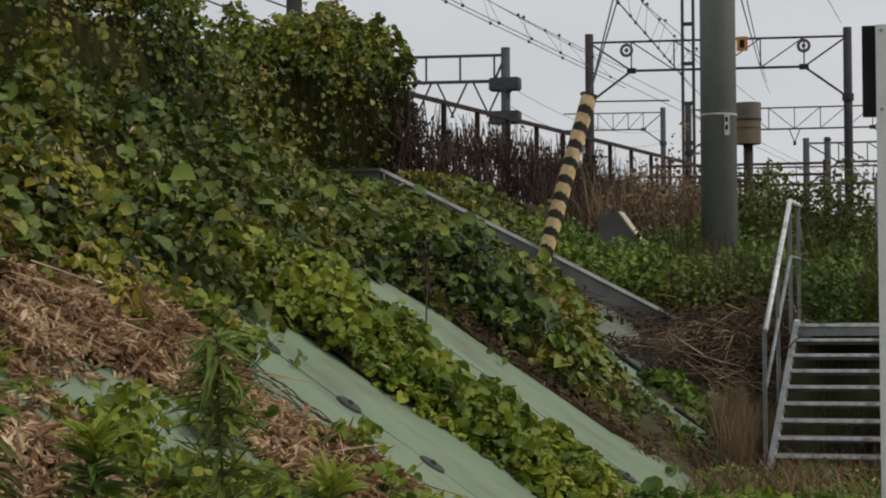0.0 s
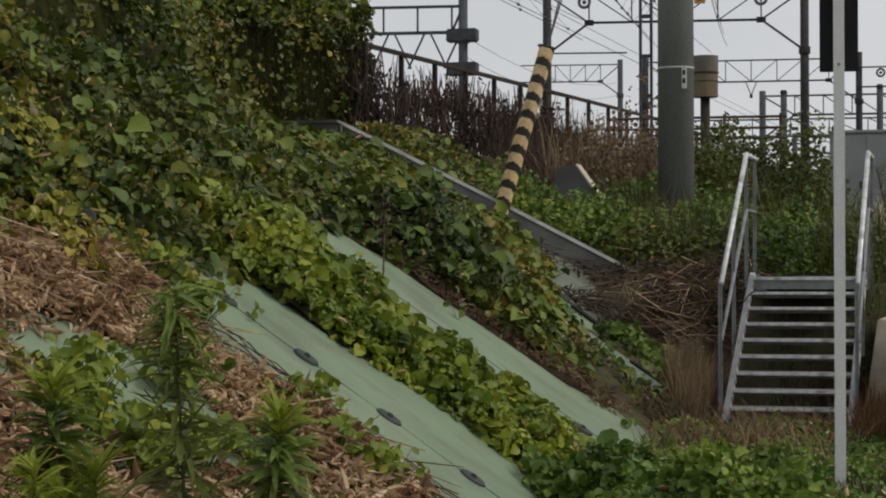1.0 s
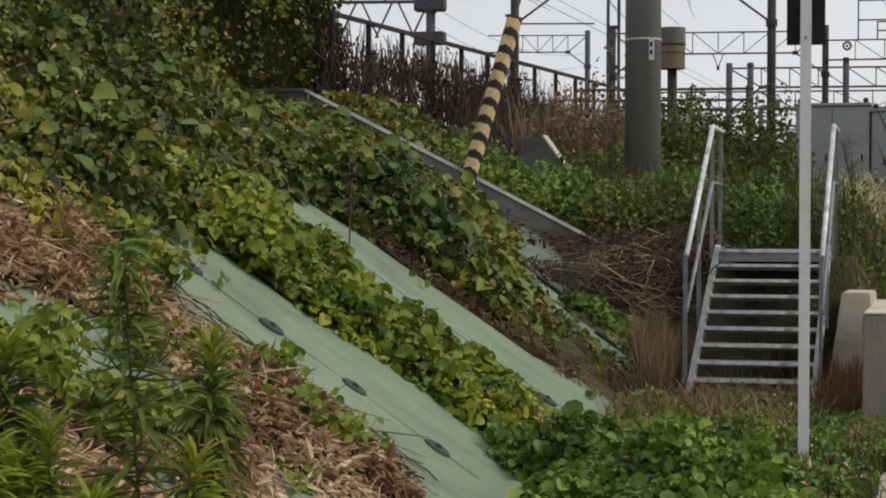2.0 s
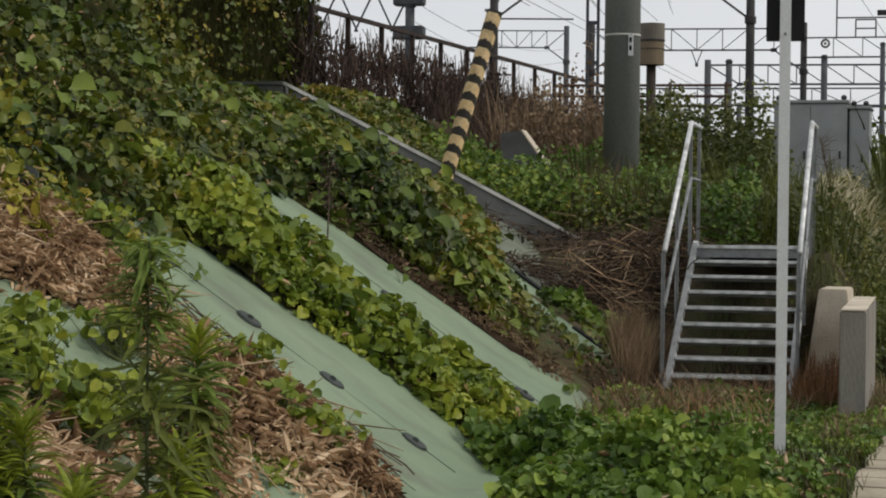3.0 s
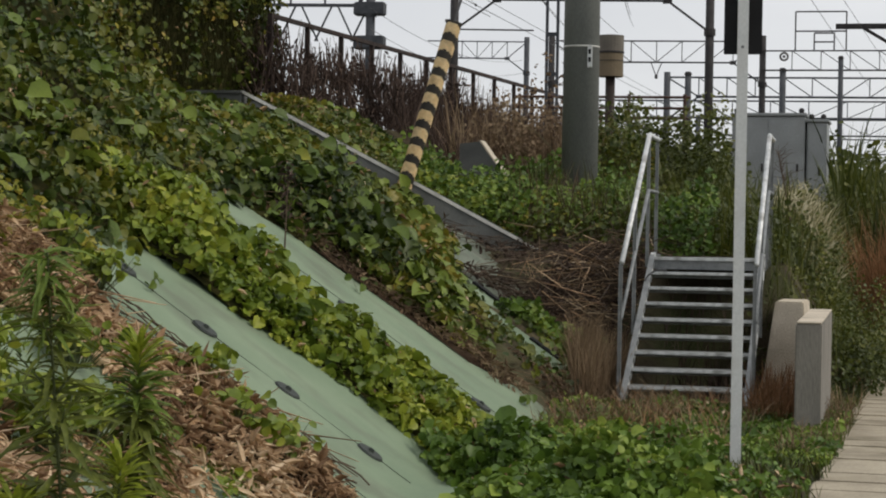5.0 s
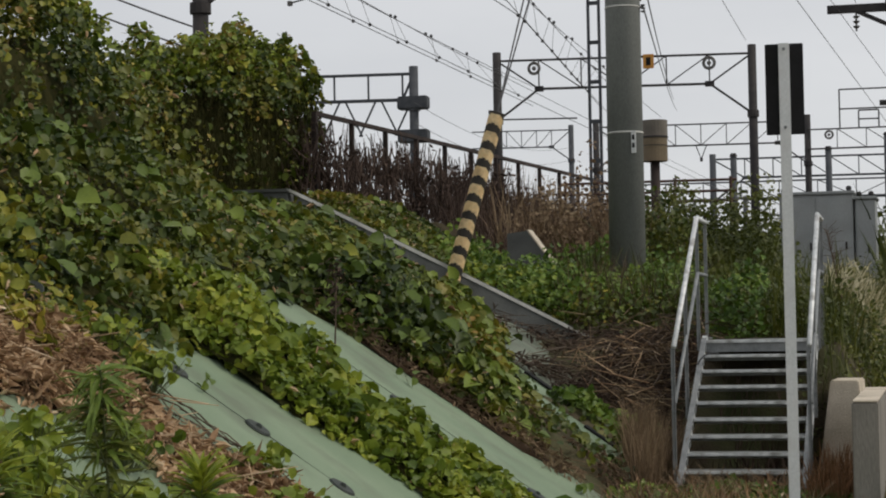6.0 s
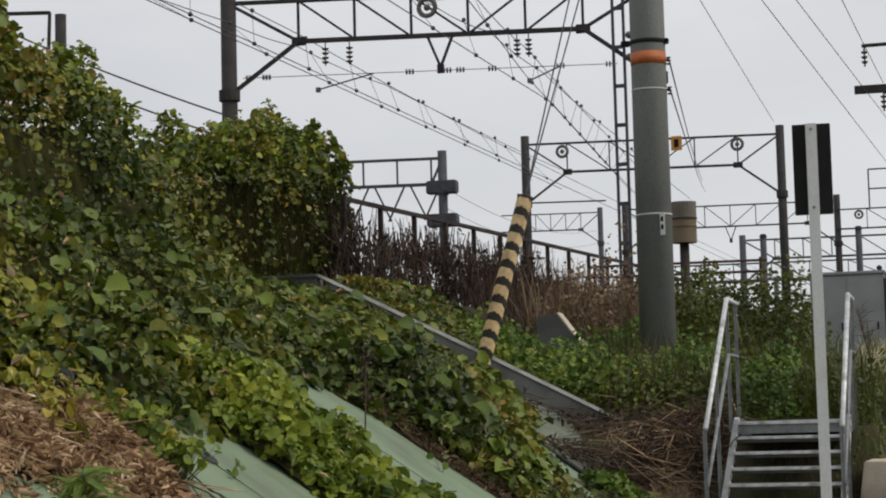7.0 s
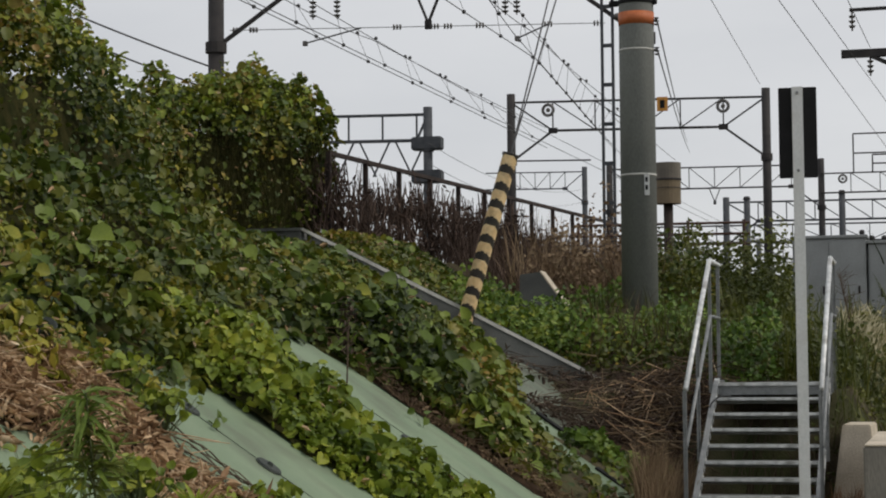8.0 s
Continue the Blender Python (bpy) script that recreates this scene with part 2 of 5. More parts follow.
def box(bm, lo, hi, bevel=0.0):
    c = [(a + b) / 2 for a, b in zip(lo, hi)]
    s = [b - a for a, b in zip(lo, hi)]
    r = bmesh.ops.create_cube(bm, size=1, matrix=Matrix.Translation(c) @ Matrix.Diagonal((*s, 1)))
    if bevel:
        edges = list({e for v in r["verts"] for e in v.link_edges})
        bmesh.ops.bevel(bm, geom=edges, offset=bevel, segments=2, affect="EDGES")
    return bm


def tube(bm, a, b, r0, r1=None, n=8):
    a, b = Vector(a), Vector(b)
    d = b - a
    m = Matrix.Translation((a + b) / 2) @ d.to_track_quat("Z", "Y").to_matrix().to_4x4()
    bmesh.ops.create_cone(bm, cap_ends=True, segments=n, radius1=r0, radius2=r0 if r1 is None else r1, depth=d.length, matrix=m)
    return bm


def bar(bm, a, b, w, h):
    """A square-section member from a to b."""
    a, b = Vector(a), Vector(b)
    d = b - a
    m = Matrix.Translation((a + b) / 2) @ d.to_track_quat("Y", "Z").to_matrix().to_4x4() @ Matrix.Diagonal((w, d.length, h, 1))
    bmesh.ops.create_cube(bm, size=1, matrix=m)
    return bm


def B():
    return bmesh.new()


def fast_mesh(name, verts, loops, per, material, smooth=False):
    """A mesh from arrays: all faces have `per` corners."""
    me = bpy.data.meshes.new(name)
    nf = len(loops) // per
    me.vertices.add(len(verts))
    me.vertices.foreach_set("co", np.ascontiguousarray(verts, np.float32).ravel())
    me.loops.add(len(loops))
    me.loops.foreach_set("vertex_index", np.ascontiguousarray(loops, np.int32))
    me.polygons.add(nf)
    me.polygons.foreach_set("loop_start", np.arange(nf, dtype=np.int32) * per)
    me.polygons.foreach_set("loop_total", np.full(nf, per, np.int32))
    if smooth:
        me.polygons.foreach_set("use_smooth", np.ones(nf, bool))
    me.update(calc_edges=True)
    me.materials.append(material)
    return me


rng = np.random.default_rng(7)
LEAF_V = np.array([(0, 0, 0), (-0.34, 0.06, 0.10), (-0.50, 0.40, 0.15), (-0.36, 0.74, 0.10), (0, 0.98, -0.10), (0.36, 0.74, 0.10), (0.50, 0.40, 0.15), (0.34, 0.06, 0.10), (0, 0.45, -0.02)])
LEAF_F = np.array([(8, 0, 7), (8, 7, 6), (8, 6, 5), (8, 5, 4), (8, 4, 3), (8, 3, 2), (8, 2, 1), (8, 1, 0)])
CURL_V = np.array([(0, 0, 0), (-0.12, 0.25, 0.15), (-0.11, 0.65, 0.22), (0.06, 1.15, 0.12), (0.15, 0.60, 0.17), (0.12, 0.22, 0.09), (0.02, 0.45, -0.07)])
CURL_F = np.array([(6, 0, 5), (6, 5, 4), (6, 4, 3), (6, 3, 2), (6, 2, 1), (6, 1, 0)])


def leaf_mesh(name, pts, nrm, size, material, tilt=0.5, down=(0, 0, -1), spread=1.0, template=None):
    """One leaf at each point, its face towards nrm with a random tilt, its tip hanging towards `down`."""
    tv, tf = template if template else (LEAF_V, LEAF_F)
    n = len(pts)
    nz = nrm + rng.normal(0, tilt, (n, 3))
    nz /= np.linalg.norm(nz, axis=1, keepdims=True) + 1e-9
    dn = np.array(down) + rng.normal(0, spread, (n, 3))
    ty = dn - nz * (dn * nz).sum(1, keepdims=True)
    ty /= np.linalg.norm(ty, axis=1, keepdims=True) + 1e-9
    tx = np.cross(ty, nz)
    s = (np.asarray(size) * np.ones(n))[:, None, None]
    wide = rng.uniform(0.8, 1.15, (n, 1, 1))
    curl = rng.uniform(0.3, 2.0, (n, 1, 1))
    v = pts[:, None, :] + s * (tv[None, :, 0:1] * wide * tx[:, None, :] + tv[None, :, 1:2] * ty[:, None, :] + tv[None, :, 2:3] * curl * nz[:, None, :])
    f = tf[None] + (np.arange(n) * len(tv))[:, None, None]
    return fast_mesh(name, v.reshape(-1, 3), f.reshape(-1), 3, material, True)


def blade_mesh(name, pts, height, width, material, lean=0.35, curve=0.5):
    """Grass blades: three-part strips that bend over."""
    n = len(pts)
    h = (np.asarray(height) * np.ones(n))[:, None]
    w = (np.asarray(width) * np.ones(n))[:, None]
    az = rng.uniform(0, 2 * np.pi, n)
    dr = np.stack([np.cos(az), np.sin(az), np.zeros(n)], 1)
    az2 = az + rng.normal(1.57, 0.4, n)
    sd = np.stack([np.cos(az2), np.sin(az2), np.zeros(n)], 1)
    ln = rng.uniform(0, lean, n)[:, None]
    cv = rng.uniform(0, curve, n)[:, None]
    vs = []
    for k, ww in ((0, 0.7), (0.38, 1.0), (0.72, 0.75)):
        c = pts + h * (dr * (ln * k + cv * k * k) + np.array([0, 0, 1.0]) * (k - 0.25 * cv * k * k))
        vs += [c - sd * w * ww / 2, c + sd * w * ww / 2]
    vs.append(pts + h * (dr * (ln + cv) + np.array([0, 0, 1.0]) * (1 - 0.3 * cv)))
    v = np.stack(vs, 1)
    t = np.array([(0, 1, 3), (0, 3, 2), (2, 3, 5), (2, 5, 4), (4, 5, 6)])
    f = t[None] + (np.arange(n) * 7)[:, None, None]
    return fast_mesh(name, v.reshape(-1, 3), f.reshape(-1), 3, material)


def twig_mesh(name, a, b, r, material):
    """Thin three-sided stalks from a to b."""
    n = len(a)
    d = b - a
    d /= np.linalg.norm(d, axis=1, keepdims=True) + 1e-9
    s = np.cross(d, rng.normal(0, 1, (n, 3)))
    s /= np.linalg.norm(s, axis=1, keepdims=True) + 1e-9
    u = np.cross(d, s)
    r = (np.asarray(r) * np.ones(n))[:, None]
    vs = []
    for q, k in ((a, 1.0), (b, 0.5)):
        for g in (0, 2.094, 4.189):
            vs.append(q + k * r * (math.cos(g) * s + math.sin(g) * u))
    v = np.stack(vs, 1)
    t = np.array([(0, 1, 4, 3), (1, 2, 5, 4), (2, 0, 3, 5)])
    f = t[None] + (np.arange(n) * 6)[:, None, None]
    return fast_mesh(name, v.reshape(-1, 3), f.reshape(-1), 4, material)


def bumps(x, y, scale, seed=0.0):
    return np.array([noise.noise((a * scale, b * scale, seed)) for a, b in zip(x, y)])


def lerp(v, a, b, p, q):
    k = np.clip((v - a) / (b - a), 0, 1)
    return p + (q - p) * k


def step(v, a, b):
    k = np.clip((v - a) / (b - a), 0, 1)
    return k * k * (3 - 2 * k)


# ---- the ground: toe of the embankment along x = -2.9, its 1:1.5 slope, the track level behind ----
TOE, FALL, TOP = -2.9, 0.667, 2.80


def ground_z(x, y):
    x, y = np.asarray(x, float), np.asarray(y, float)
    bank = np.clip(FALL * (TOE - x), 0, TOP + 0.25 * step(y, 21.4, 22.4))
    soft = step(-x, 2.75, 3.3)
    back = 1.30 * step(y, 18.5 - 1.0 * soft, 19.6 + 2.0 * soft) + 0.30 * step(y, 20.5, 25) + 0.55 * step(y, 27, 36) + 0.45 * step(y, 20.5, 24) * step(-x, 3.0, 5.0)
    back = back * step(-x, 0.75, 1.5) * np.where(x < 0, 1, 0)
    ahead = 0.9 * step(y, 25.5, 29)
    far = 2.7 * step(y, 31, 48)
    return np.maximum(np.maximum(bank, back), np.maximum(far, ahead))


def ground():
    xs = np.concatenate([[-3000, -800, -200, -80, -40, -25, -18, -14, -11], np.arange(-9.5, 1.5, 0.25), [2, 3, 5, 9, 20, 60, 200, 800, 3000]])
    ys = np.concatenate([[-600, -150, -50, -20, -8, -3], np.arange(0, 40, 0.25), [41, 43, 46, 50, 55, 60, 70, 80, 100, 150, 300, 700, 1500, 3500]])
    gx, gy = np.meshgrid(xs, ys)
    gx, gy = gx.ravel(), gy.ravel()
    z = ground_z(gx, gy) - 0.05
    near = (gx > -10) & (gx < 1) & (gy > 0) & (gy < 40)
    z = z + np.where(near, 0.03 * bumps(gx, gy, 1.7), 0) - np.where((gx > -0.9) & (gx < 2), 0.05, 0)
    nx = len(xs)
    i = np.arange(len(ys) - 1)[:, None] * nx + np.arange(nx - 1)[None]
    f = np.stack([i, i + 1, i + nx + 1, i + nx], -1).reshape(-1)
    ob = new("ground", fast_mesh("ground", np.stack([gx, gy, z], 1), f, 4, M_SOIL, True))
    tagged(ob, "dark soil embankment slope and flat verge", "ground", kind="structure")


ground()


def on_slope(x, y, up=0.0):
    return (x, y, FALL * (TOE - x) + up)


# ---- weed-control sheets pinned down the slope ----
def sheet(y0, y1, x_top, x_toe, seed, material=M_SHEET, label="pale green weed-control sheet pinned down the slope"):
    ob = thing("weed_control_sheet", label, "ground sheet", on_slope(x_toe, (y0 + y1) / 2), "sheets on the slope", "")
    bm = B()
    nx, ny = 44, 24
    grid = []
    for layer in (0.008, -0.006):
        rows = []
        for i in range(nx + 1):
            x = x_toe + (x_top - x_toe) * i / nx
            row = []
            for j in range(ny + 1):
                v = j / ny
                wob = 0.05 * noise.noise((x * 0.8, seed + v * 0.7, 1.3))
                y = y0 + (y1 - y0) * v + wob
                lift = layer + 0.016 * noise.noise((x * 1.1, y * 1.6, seed)) + 0.008 * math.sin(v * 9 + x * 0.6) + 0.012 * noise.noise((x * 0.9, y * 5.0, seed + 4))
                p = Vector((x, y, max(FALL * (TOE - x), 0.0) + lift)) - ob.location
                row.append(bm.verts.new(p))
            rows.append(row)
        grid.append(rows)
    for k, rows in enumerate(grid):
        for i in range(nx):
            for j in range(ny):
                q = (rows[i][j], rows[i + 1][j], rows[i + 1][j + 1], rows[i][j + 1])
                bm.faces.new(q if k == 0 else q[::-1])
    for j in range(ny):
        for i in (0, nx):
            bm.faces.new((grid[0][i][j], grid[0][i][j + 1], grid[1][i][j + 1], grid[1][i][j]))
    for i in range(nx):
        for j in (0, ny):
            bm.faces.new((grid[0][i][j], grid[0][i + 1][j], grid[1][i + 1][j], grid[1][i][j]))
    bmesh.ops.recalc_face_normals(bm, faces=bm.faces)
    part("cloth", bm, material, ob, smooth=True)
    return ob


def pin_mesh():
    bm = B()
    bmesh.ops.create_cone(bm, cap_ends=True, segments=14, radius1=0.080, radius2=0.072, depth=0.012)
    bmesh.ops.create_cone(bm, cap_ends=True, segments=8, radius1=0.020, radius2=0.012, depth=0.02, matrix=Matrix.Translation((0, 0, 0.014)))
    return mesh_of("pin_plate", bm, M_PLATE)


PIN = pin_mesh()


def pins(ob, y, xs):
    """Round washers of the fixing pins in a line down the sheet, and the lap seam beside them."""
    for x in xs:
        p = new("pin", PIN)
        p.parent = ob
        p.matrix_basis = Matrix.Translation(Vector(on_slope(x, y, 0.026)) - ob.location) @ pose(0, 0, 0, 0, math.degrees(math.atan(FALL)), 0)
        p.scale = (1.15, 0.95, 1.0)


def seam(ob, y, x0, x1, seed):
    bm = B()
    last = None
    for i in range(30):
        x = x0 + (x1 - x0) * i / 29
        p = Vector(on_slope(x, y + 0.03 * noise.noise((x * 1.2, seed, 0)), 0.018)) - ob.location
        if last:
            tube(bm, last, p, 0.0022, n=5)
        last = p
    part("seam", bm, M_PLATE, ob, "dark lap seam")


s0 = sheet(5.6, 7.9, -6.4, -3.0, 3.1)
s1a = sheet(7.95, 9.78, -6.4, -3.0, 5.2)
s1 = sheet(9.80, 11.9, -6.2, -2.35, 1.7)
pins(s1, 10.85, [-5.32, -4.78, -4.25, -3.72, -3.20])
seam(s1, 10.85, -5.6, -2.95, 2.0)
seam(s1, 10.02, -5.6, -2.95, 4.0)
s2 = sheet(13.2, 15.45, -6.2, -2.62, 8.8)
pins(s2, 13.92, [-5.35, -4.83, -4.30, -3.78, -3.25])
seam(s2, 14.0, -5.6, -2.95, 6.0)
s3 = sheet(16.7, 18.75, -6.3, -2.95, 4.4)
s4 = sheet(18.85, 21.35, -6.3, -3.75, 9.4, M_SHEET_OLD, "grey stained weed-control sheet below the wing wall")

# black strips laid on the cloth as painted shade of the open laps
for q, ya, xa, xb in ((s3, 18.66, -4.45, -4.12), (s3, 17.27, -4.05, -3.68), (s3, 17.9, -3.7, -3.4)):
    bm = bar(B(), Vector(on_slope(xa, ya, 0.022)) - q.location, Vector(on_slope(xb, ya - 0.04, 0.022)) - q.location, 0.09, 0.02)
    part("lap_gap_shade", bm, M_BLACK, q, "black strip for the shade in the gap between lapped sheets")


# ---- climbing vines: leaves over a dark sheet that stands for the shade below ----
def vine_patch(name, label, x0, x1, y0, y1, thick, per_m2, size, material, edge=0.35, seed=0.0, under=M_UNDER, tilt=1.0, keep=None, big=0.0, dry=0.0, template=None):
    """A low stand of leaves over the ground between the given lines, with a wavy outline, thick in the middle. Broad and withered leaves are mixed in."""
    lo_x, hi_x = min(x0, x1), max(x0, x1)

    def depth_in(x, y):
        wx, wy = 0.30 * bumps(x, y, 0.9, seed + 3), 0.30 * bumps(x, y, 0.9, seed + 7)
        d = np.minimum(np.minimum(x + wx - lo_x, hi_x - x - wx), np.minimum(y + wy - y0, y1 - y - wy)) / edge
        return d if keep is None else np.minimum(d, keep(x + wx, y + wy) / edge)

    def height(x, y, d, fine):
        lump = 0.65 + 0.75 * bumps(x, y, 1.1, seed) + (0.85 * bumps(x, y, 2.6, seed + 1) if fine else 0)
        t = thick(x, y) if callable(thick) else thick
        return t * np.sqrt(np.clip(d, 0, 1)) * np.clip(lump, 0.14, 1.9)

    ob = None
    area = (hi_x - lo_x) * (y1 - y0) * 1.2
    small = 1.0 if template else 0.72
    for share, mat, k, tl, tm in (((1 - big - dry) / small ** 1.6, material, small, tilt, template), (big * 0.55, M_KUDZU_BIG, 1.45, tilt * 0.6, None), (dry * 1.6, M_DRY, 0.62, 1.0, (CURL_V, CURL_F))):
        n = int(area * per_m2 * share)
        if n < 5:
            continue
        x, y = rng.uniform(lo_x, hi_x, n), rng.uniform(y0, y1, n)
        d = depth_in(x, y)
        k2 = d > -0.30 * rng.uniform(0, 1, n)
        x, y, d = x[k2], y[k2], d[k2]
        z = ground_z(x, y) + 0.04 + height(x, y, d, True) * (1 - np.minimum(rng.exponential(0.36 if k < 1.2 else 0.08, len(x)), 1))
        g = (ground_z(x + 0.1, y) - ground_z(x - 0.1, y)) / 0.2
        nrm = np.stack([-g + 0.15, np.full_like(g, -0.35), np.ones_like(g)], 1)
        sz = size * k * rng.lognormal(-0.08, 0.36, len(x))
        me = leaf_mesh(name, np.stack([x, y, z], 1), nrm, np.clip(sz, size * 0.4, size * 2.2), mat, tl, (0.6, -0.3, -0.8), template=tm)
        if ob is None:
            ob = tagged(new(name, me), label, "vines", kind="stuff")
        else:
            q = tagged(new("broad_leaves" if mat is M_KUDZU_BIG else "withered_leaves", me), kind="stuff")
            q.parent = ob
    # dark sheet below the leaves, so that gaps read as deep shade
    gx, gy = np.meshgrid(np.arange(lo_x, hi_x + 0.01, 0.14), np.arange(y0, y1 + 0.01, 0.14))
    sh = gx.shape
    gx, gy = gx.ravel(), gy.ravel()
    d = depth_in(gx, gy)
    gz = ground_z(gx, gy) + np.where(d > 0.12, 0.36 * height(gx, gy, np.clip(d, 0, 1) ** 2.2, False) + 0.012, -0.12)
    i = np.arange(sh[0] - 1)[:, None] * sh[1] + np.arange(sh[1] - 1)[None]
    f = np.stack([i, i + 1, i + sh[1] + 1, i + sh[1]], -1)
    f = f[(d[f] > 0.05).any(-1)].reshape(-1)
    un = new("shade_sheet", fast_mesh("shade_sheet", np.stack([gx, gy, gz], 1), f, 4, under, True))
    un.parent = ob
    return ob


vine_patch("kudzu_vines", "green kudzu leaves spread over the upper embankment slope", -9.0, -4.9, 4.0, 20.3, lambda x, y: lerp(y, 14.5, 18.6, 0.44, 0.0), 430, 0.082, M_KUDZU, 0.5, 1.0, big=0.09, dry=0.06, keep=lambda x, y: np.where(y < 10.2, -5.25 - x, np.where(y < 14.9, -5.05 - x - 0.25 * (y - 12.5) * (y > 12.5), 1.0)))
vine_patch("kudzu_vines", "bright green kudzu strip growing between two sheets", -5.6, -2.75, 11.66, 13.12, 0.34, 1000, 0.078, M_KUDZU_BRIGHT, 0.30, 11.0, big=0.05, dry=0.03)
vine_patch("kudzu_vines", "dark green kudzu mound over the slope below the wing wall", -5.8, -3.35, 15.25, 20.9, lambda x, y: lerp(y, 17.2, 20.4, 0.50, 0.14) * lerp(-x, 5.25, 5.75, 1.0, lerp(y, 17.5, 19.5, 1.0, 0.1)), 680, 0.088, M_KUDZU, 0.35, 21.0, big=0.14, dry=0.05, keep=lambda x, y: -3.80 - 0.37 * np.clip(y - 16.0, 0, 9) - x)
vine_patch("kudzu_vines", "kudzu leaves creeping over the foot of the slope", -3.1, -0.90, 9.4, 13.2, 0.32, 900, 0.076, M_KUDZU_FOOT, 0.3, 31.0, big=0.0, dry=0.03, keep=lambda x, y: np.minimum(np.minimum(np.where(y < 11.7, x + 2.54 + 0.45 * np.clip((y - 11.0) / 0.7, 0, 1), 1.0), np.where(y > 11.9, -1.45 - x, 1.0)), 13.0 - 1.25 * np.clip(x + 2.8, 0, 3) - y))
vine_patch("low_weeds", "low green and brown weeds on the verge", -3.0, -0.72, 10.5, 16.9, 0.12, 430, 0.056, M_KUDZU_FOOT, 0.2, 33.0, under=M_UNDER_DRY, dry=0.22, keep=lambda x, y: np.where(y > 12.0, -1.38 - x, x + 2.4))
vine_patch("low_weeds", "low leafy weeds between the post and the path", -1.75, -0.66, 12.9, 16.6, 0.07, 560, 0.050, M_KUDZU_FOOT, 0.2, 37.0, under=M_UNDER_DRY, dry=0.08)
vine_patch("kudzu_vines", "kudzu leaves behind the sloping concrete wing wall", -8.3, -4.4, 20.3, 24.4, 0.10, 460, 0.070, M_KUDZU, 0.3, 41.0, big=0.05, dry=0.14, keep=lambda x, y: y - 20.45 - 0.49 * np.clip(x + 7.49, 0, 3.1))
vine_patch("kudzu_vines", "sparse kudzu runners over the last sheets", -4.3, -2.95, 16.2, 18.6, 0.16, 110, 0.085, M_KUDZU, 0.3, 51.0, under=M_SOIL, keep=lambda x, y: bumps(x, y, 1.6, 2.2) - 0.02)
vine_patch("kudzu_vines", "narrow green kudzu runner between the last two sheets", -4.15, -3.15, 18.25, 19.05, 0.22, 700, 0.080, M_KUDZU_FOOT, 0.2, 57.0, under=M_SOIL, big=0.06)
vine_patch("kudzu_vines", "yellowish young kudzu along the top of the withered heap", -6.4, -4.85, 9.3, 12.6, 0.44, 440, 0.075, M_KUDZU_YELLOW, 0.4, 91.0, dry=0.16, keep=lambda x, y: bumps(x, y, 0.8, 4.4) + 0.26)


